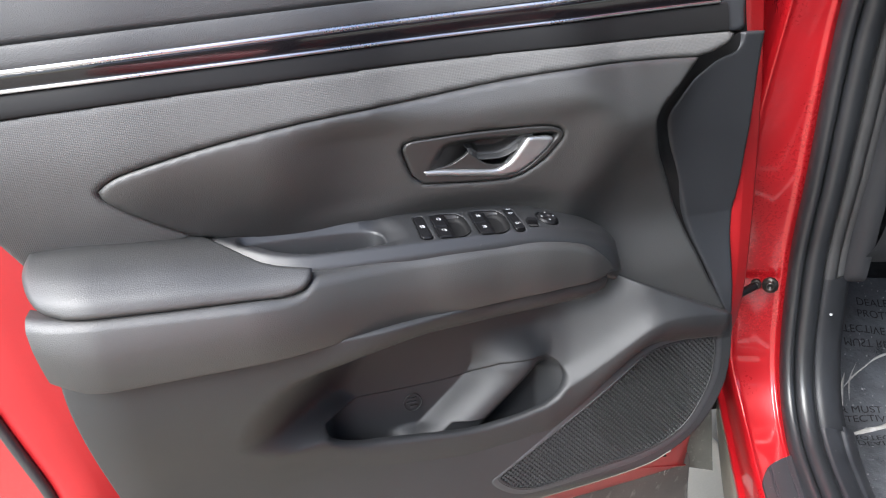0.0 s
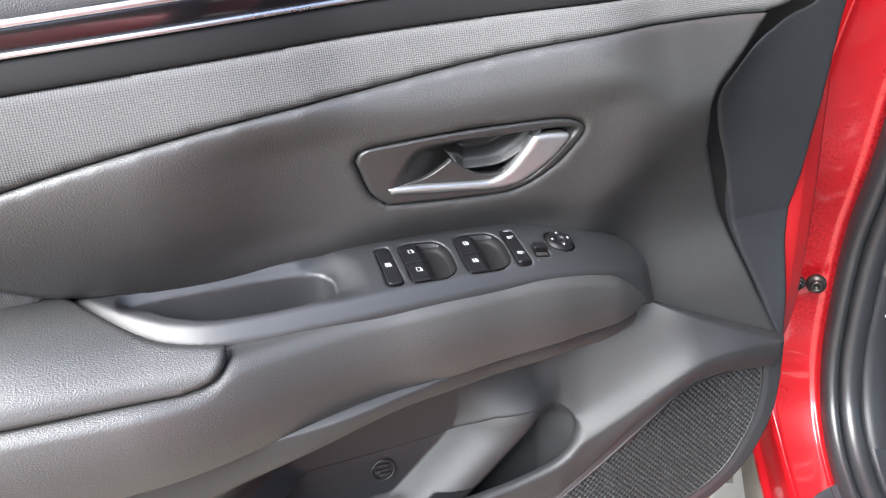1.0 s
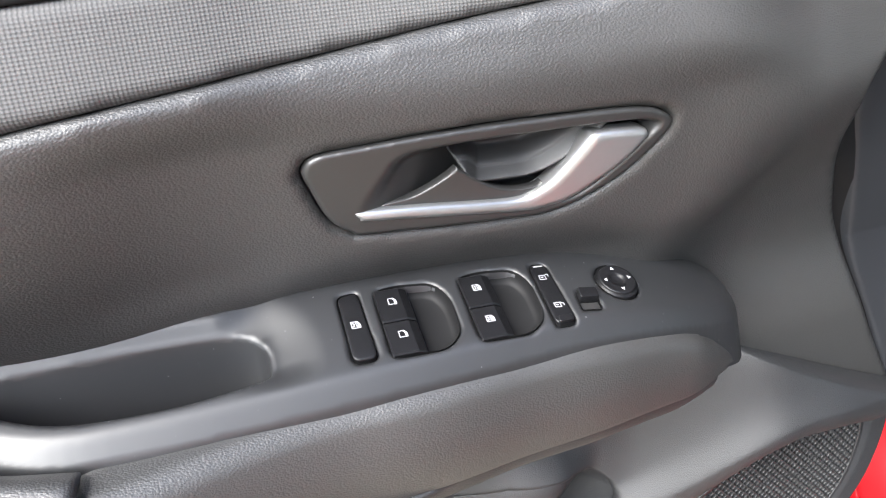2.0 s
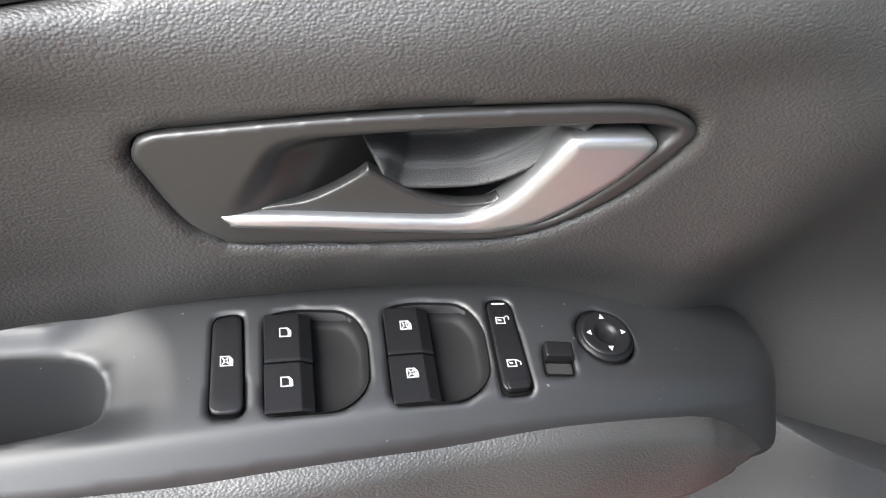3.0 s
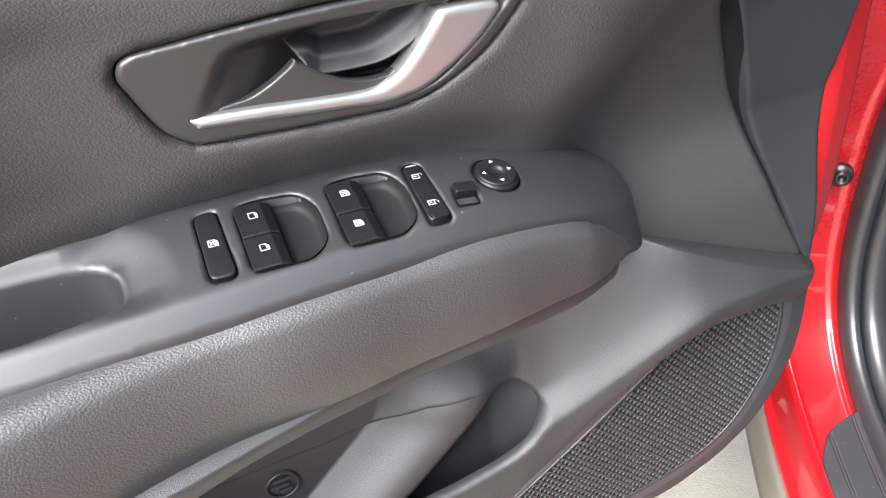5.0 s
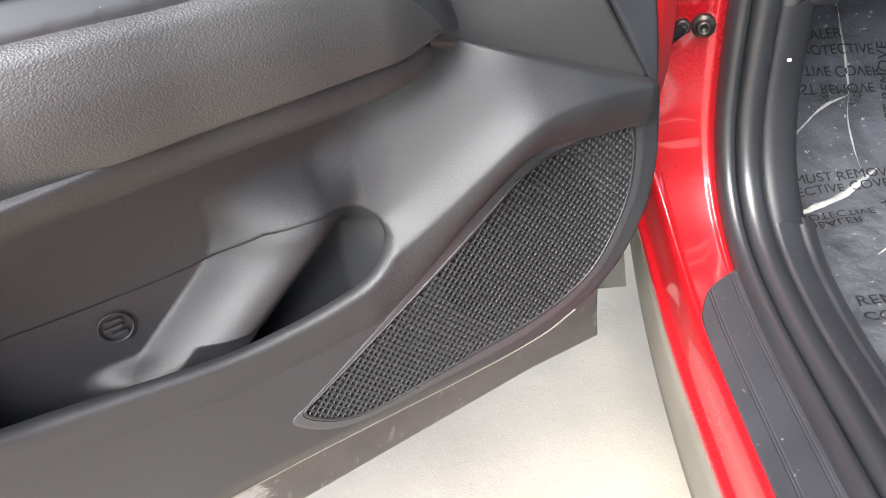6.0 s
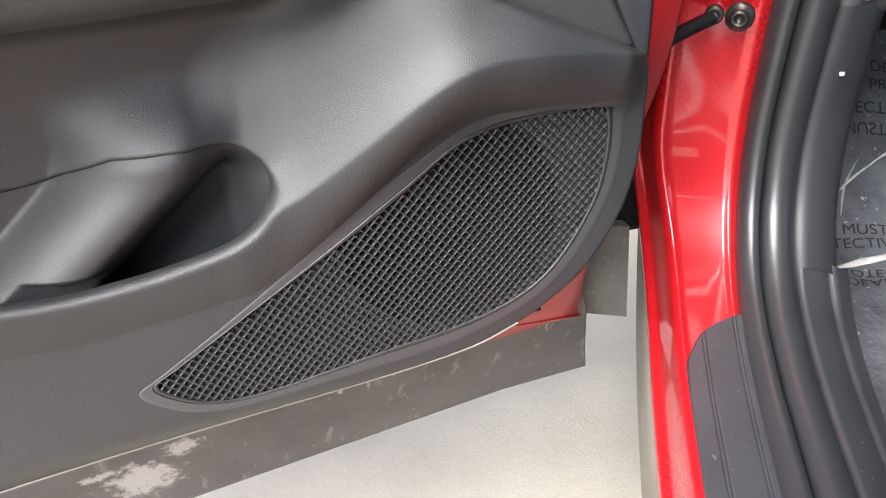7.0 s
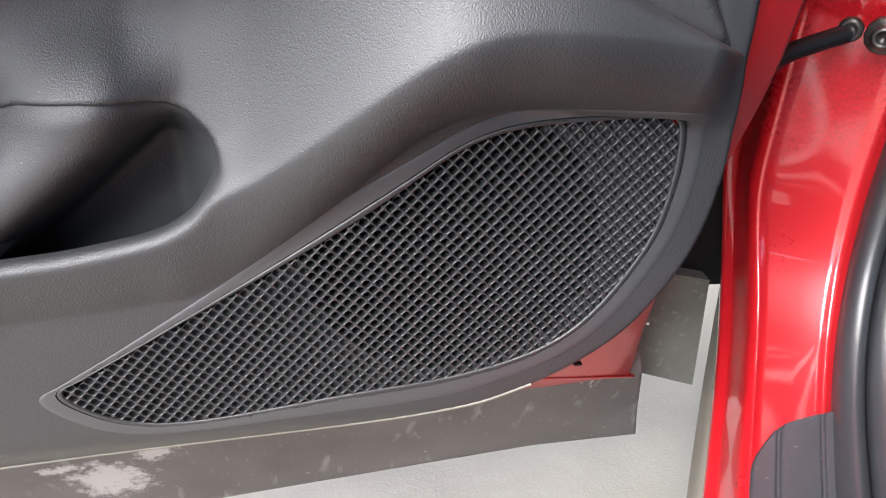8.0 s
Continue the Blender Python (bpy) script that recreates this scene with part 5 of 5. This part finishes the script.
face = (-AHEAD[0] * 0.9 - INWARD[0] * 0.2, -AHEAD[1] * 0.9 - INWARD[1] * 0.2, 0.05)
part("bracket", disc((0.566, 0.944, 0.742), face, ((0.0085, -0.004), (0.0085, 0.002), (0.0070, 0.004), (0.0050, 0.004), (0.0042, 0.003), (0.0005, 0.003))), M_METAL, strap, "dark steel bracket")
part("bolt", disc((0.586, 0.934, 0.740), face, ((0.013, -0.004), (0.013, 0.003), (0.0115, 0.005), (0.0085, 0.005), (0.0080, 0.010), (0.0055, 0.014), (0.0045, 0.010), (0.0003, 0.009)), 12), M_METAL, strap, "dark steel bolt")
liner = np.array([(0.455, 1.062, 0.362), (0.580, 1.056, 0.316), (0.572, 1.056, 0.457), (0.455, 1.062, 0.487)])
part("fender_liner", loft([liner + (0, 0.05, 0), liner, liner * 0.02 + liner.mean(0) * 0.98], closed_v=True, flat=True), M_LINER, body, "dusty black plastic end of the front fender liner")
liner2 = np.array([(0.44, 1.08, 0.44), (0.62, 1.07, 0.44), (0.62, 1.07, 1.3), (0.44, 1.08, 1.3)])
# near-black plate stands in for the shade of the hinge gap
part("hinge_gap_shade", loft([liner2 + (0, 0.05, 0), liner2, liner2 * 0.02 + liner2.mean(0) * 0.98], closed_v=True, flat=True), M_DARK, body, "near-black plate in the gap behind the door hinge, shade put in as colour")

# the rest of the body, which the paint and gloss trim mirror
side = [(-0.020, 0.30), (-0.040, 0.40), (-0.055, 0.60), (-0.045, 0.80), (-0.020, 0.98), (0.02, 1.05)]
part("rear_side", loft([car(np.array([p[0] for p in side]), bb, np.array([p[1] for p in side])) for bb in (-1.12, -1.5, -2.2, -3.2)]), M_RED, body, "red painted rear side of the car")
part("roof", loft([car(np.array((0.05, 0.16, 0.45, 0.85, 1.25, 1.54, 1.65)), bb, np.array((1.44, 1.56, 1.625, 1.64, 1.625, 1.56, 1.44))) for bb in (0.05, -0.5, -1.5, -2.8)]), M_RED, body, "red painted roof")
part("far_side", loft([car(1.70 - np.array([p[0] for p in side]), bb, np.array([p[1] for p in side])) for bb in (1.6, 0.5, -1.5, -3.2)]), M_RED, body, "red painted far side of the car")
part("hood", loft([car(np.array((-0.03, 0.05, 0.4, 0.85, 1.3, 1.65, 1.73)), bb, zz - np.array((0.09, 0.03, 0.0, -0.01, 0.0, 0.03, 0.09))) for bb, zz in ((0.50, 1.10), (0.8, 1.08), (1.2, 1.03), (1.55, 0.93), (1.66, 0.78), (1.70, 0.40))]), M_RED, body, "red painted hood and nose")
bs = np.linspace(0.40, 1.62, 30)
arch = np.where(np.abs(bs - 0.95) < 0.41, 0.36 + np.sqrt(np.maximum(0, 0.41 ** 2 - (bs - 0.95) ** 2)), 0.32)
part("front_fender", loft([car(-0.035 - 0.02 * math.sin(k * 3.0), bs, arch + (1.0 - arch) * k) for k in np.linspace(0, 1, 6)]), M_RED, body, "red painted front fender")
part("tailgate", loft([car(np.linspace(0.0, 1.70, 8), bb, zz) for bb, zz in ((-3.15, 0.38), (-3.22, 0.7), (-3.18, 1.0), (-2.8, 1.58))]), M_RED, body, "red painted tail of the car")
part("rear_glass", loft([car(aa, np.linspace(-1.18, -2.9, 6), zz) for aa, zz in ((0.02, 1.04), (0.05, 1.44))]), M_GLOSS, body, "dark rear side glass")
post = [(0.02, 0.45), (0.03, 0.8), (0.05, 1.05), (0.10, 1.45)]
part("centre_pillar", loft([car(np.array([p[0] for p in post]) + da, bb, np.array([p[1] for p in post])) for bb, da in ((-1.00, 0.05), (-1.02, 0.0), (-1.16, 0.0), (-1.18, 0.05))]), M_COVER, body, "black centre pillar")


def seat():
    back_, cushion = [], []
    prof = [(-0.98, 0.95), (-0.90, 1.10), (-0.82, 1.08), (-0.72, 0.75), (-0.62, 0.62), (-0.30, 0.66), (-0.16, 0.64), (-0.13, 0.56), (-0.20, 0.48), (-0.85, 0.46), (-0.95, 0.60)]
    p = spline(prof, 4, closed=True)
    return loft([car(aa, p[:, 0].mean() + (p[:, 0] - p[:, 0].mean()) * k, p[:, 1].mean() + (p[:, 1] - p[:, 1].mean()) * k) for aa, k in ((0.26, 0.80), (0.28, 0.95), (0.34, 1.0), (0.66, 1.0), (0.72, 0.95), (0.74, 0.80))], caps=True, closed_v=True)


part("seat", seat(), M_LEATHER, body, "black leatherette front seat")


def wheel(b):
    th = np.linspace(0, 2 * math.pi, 40, endpoint=False)
    ring = lambda prof: loft([car(aa, b + rr * np.cos(th), 0.355 + rr * np.sin(th)) for aa, rr in prof], closed_v=True)
    w = part("wheel", ring(((0.26, 0.24), (0.27, 0.33), (0.24, 0.353), (0.15, 0.355), (0.06, 0.353), (0.035, 0.33), (0.04, 0.25), (0.07, 0.235))), M_RUBBER, body, "black tyre on the ground")
    part("rim", ring(((0.06, 0.24), (0.055, 0.20), (0.065, 0.08), (0.05, 0.06), (0.05, 0.002))), M_SILVER, w, "silver alloy rim")


for bb in (0.95, -1.80):
    wheel(bb)
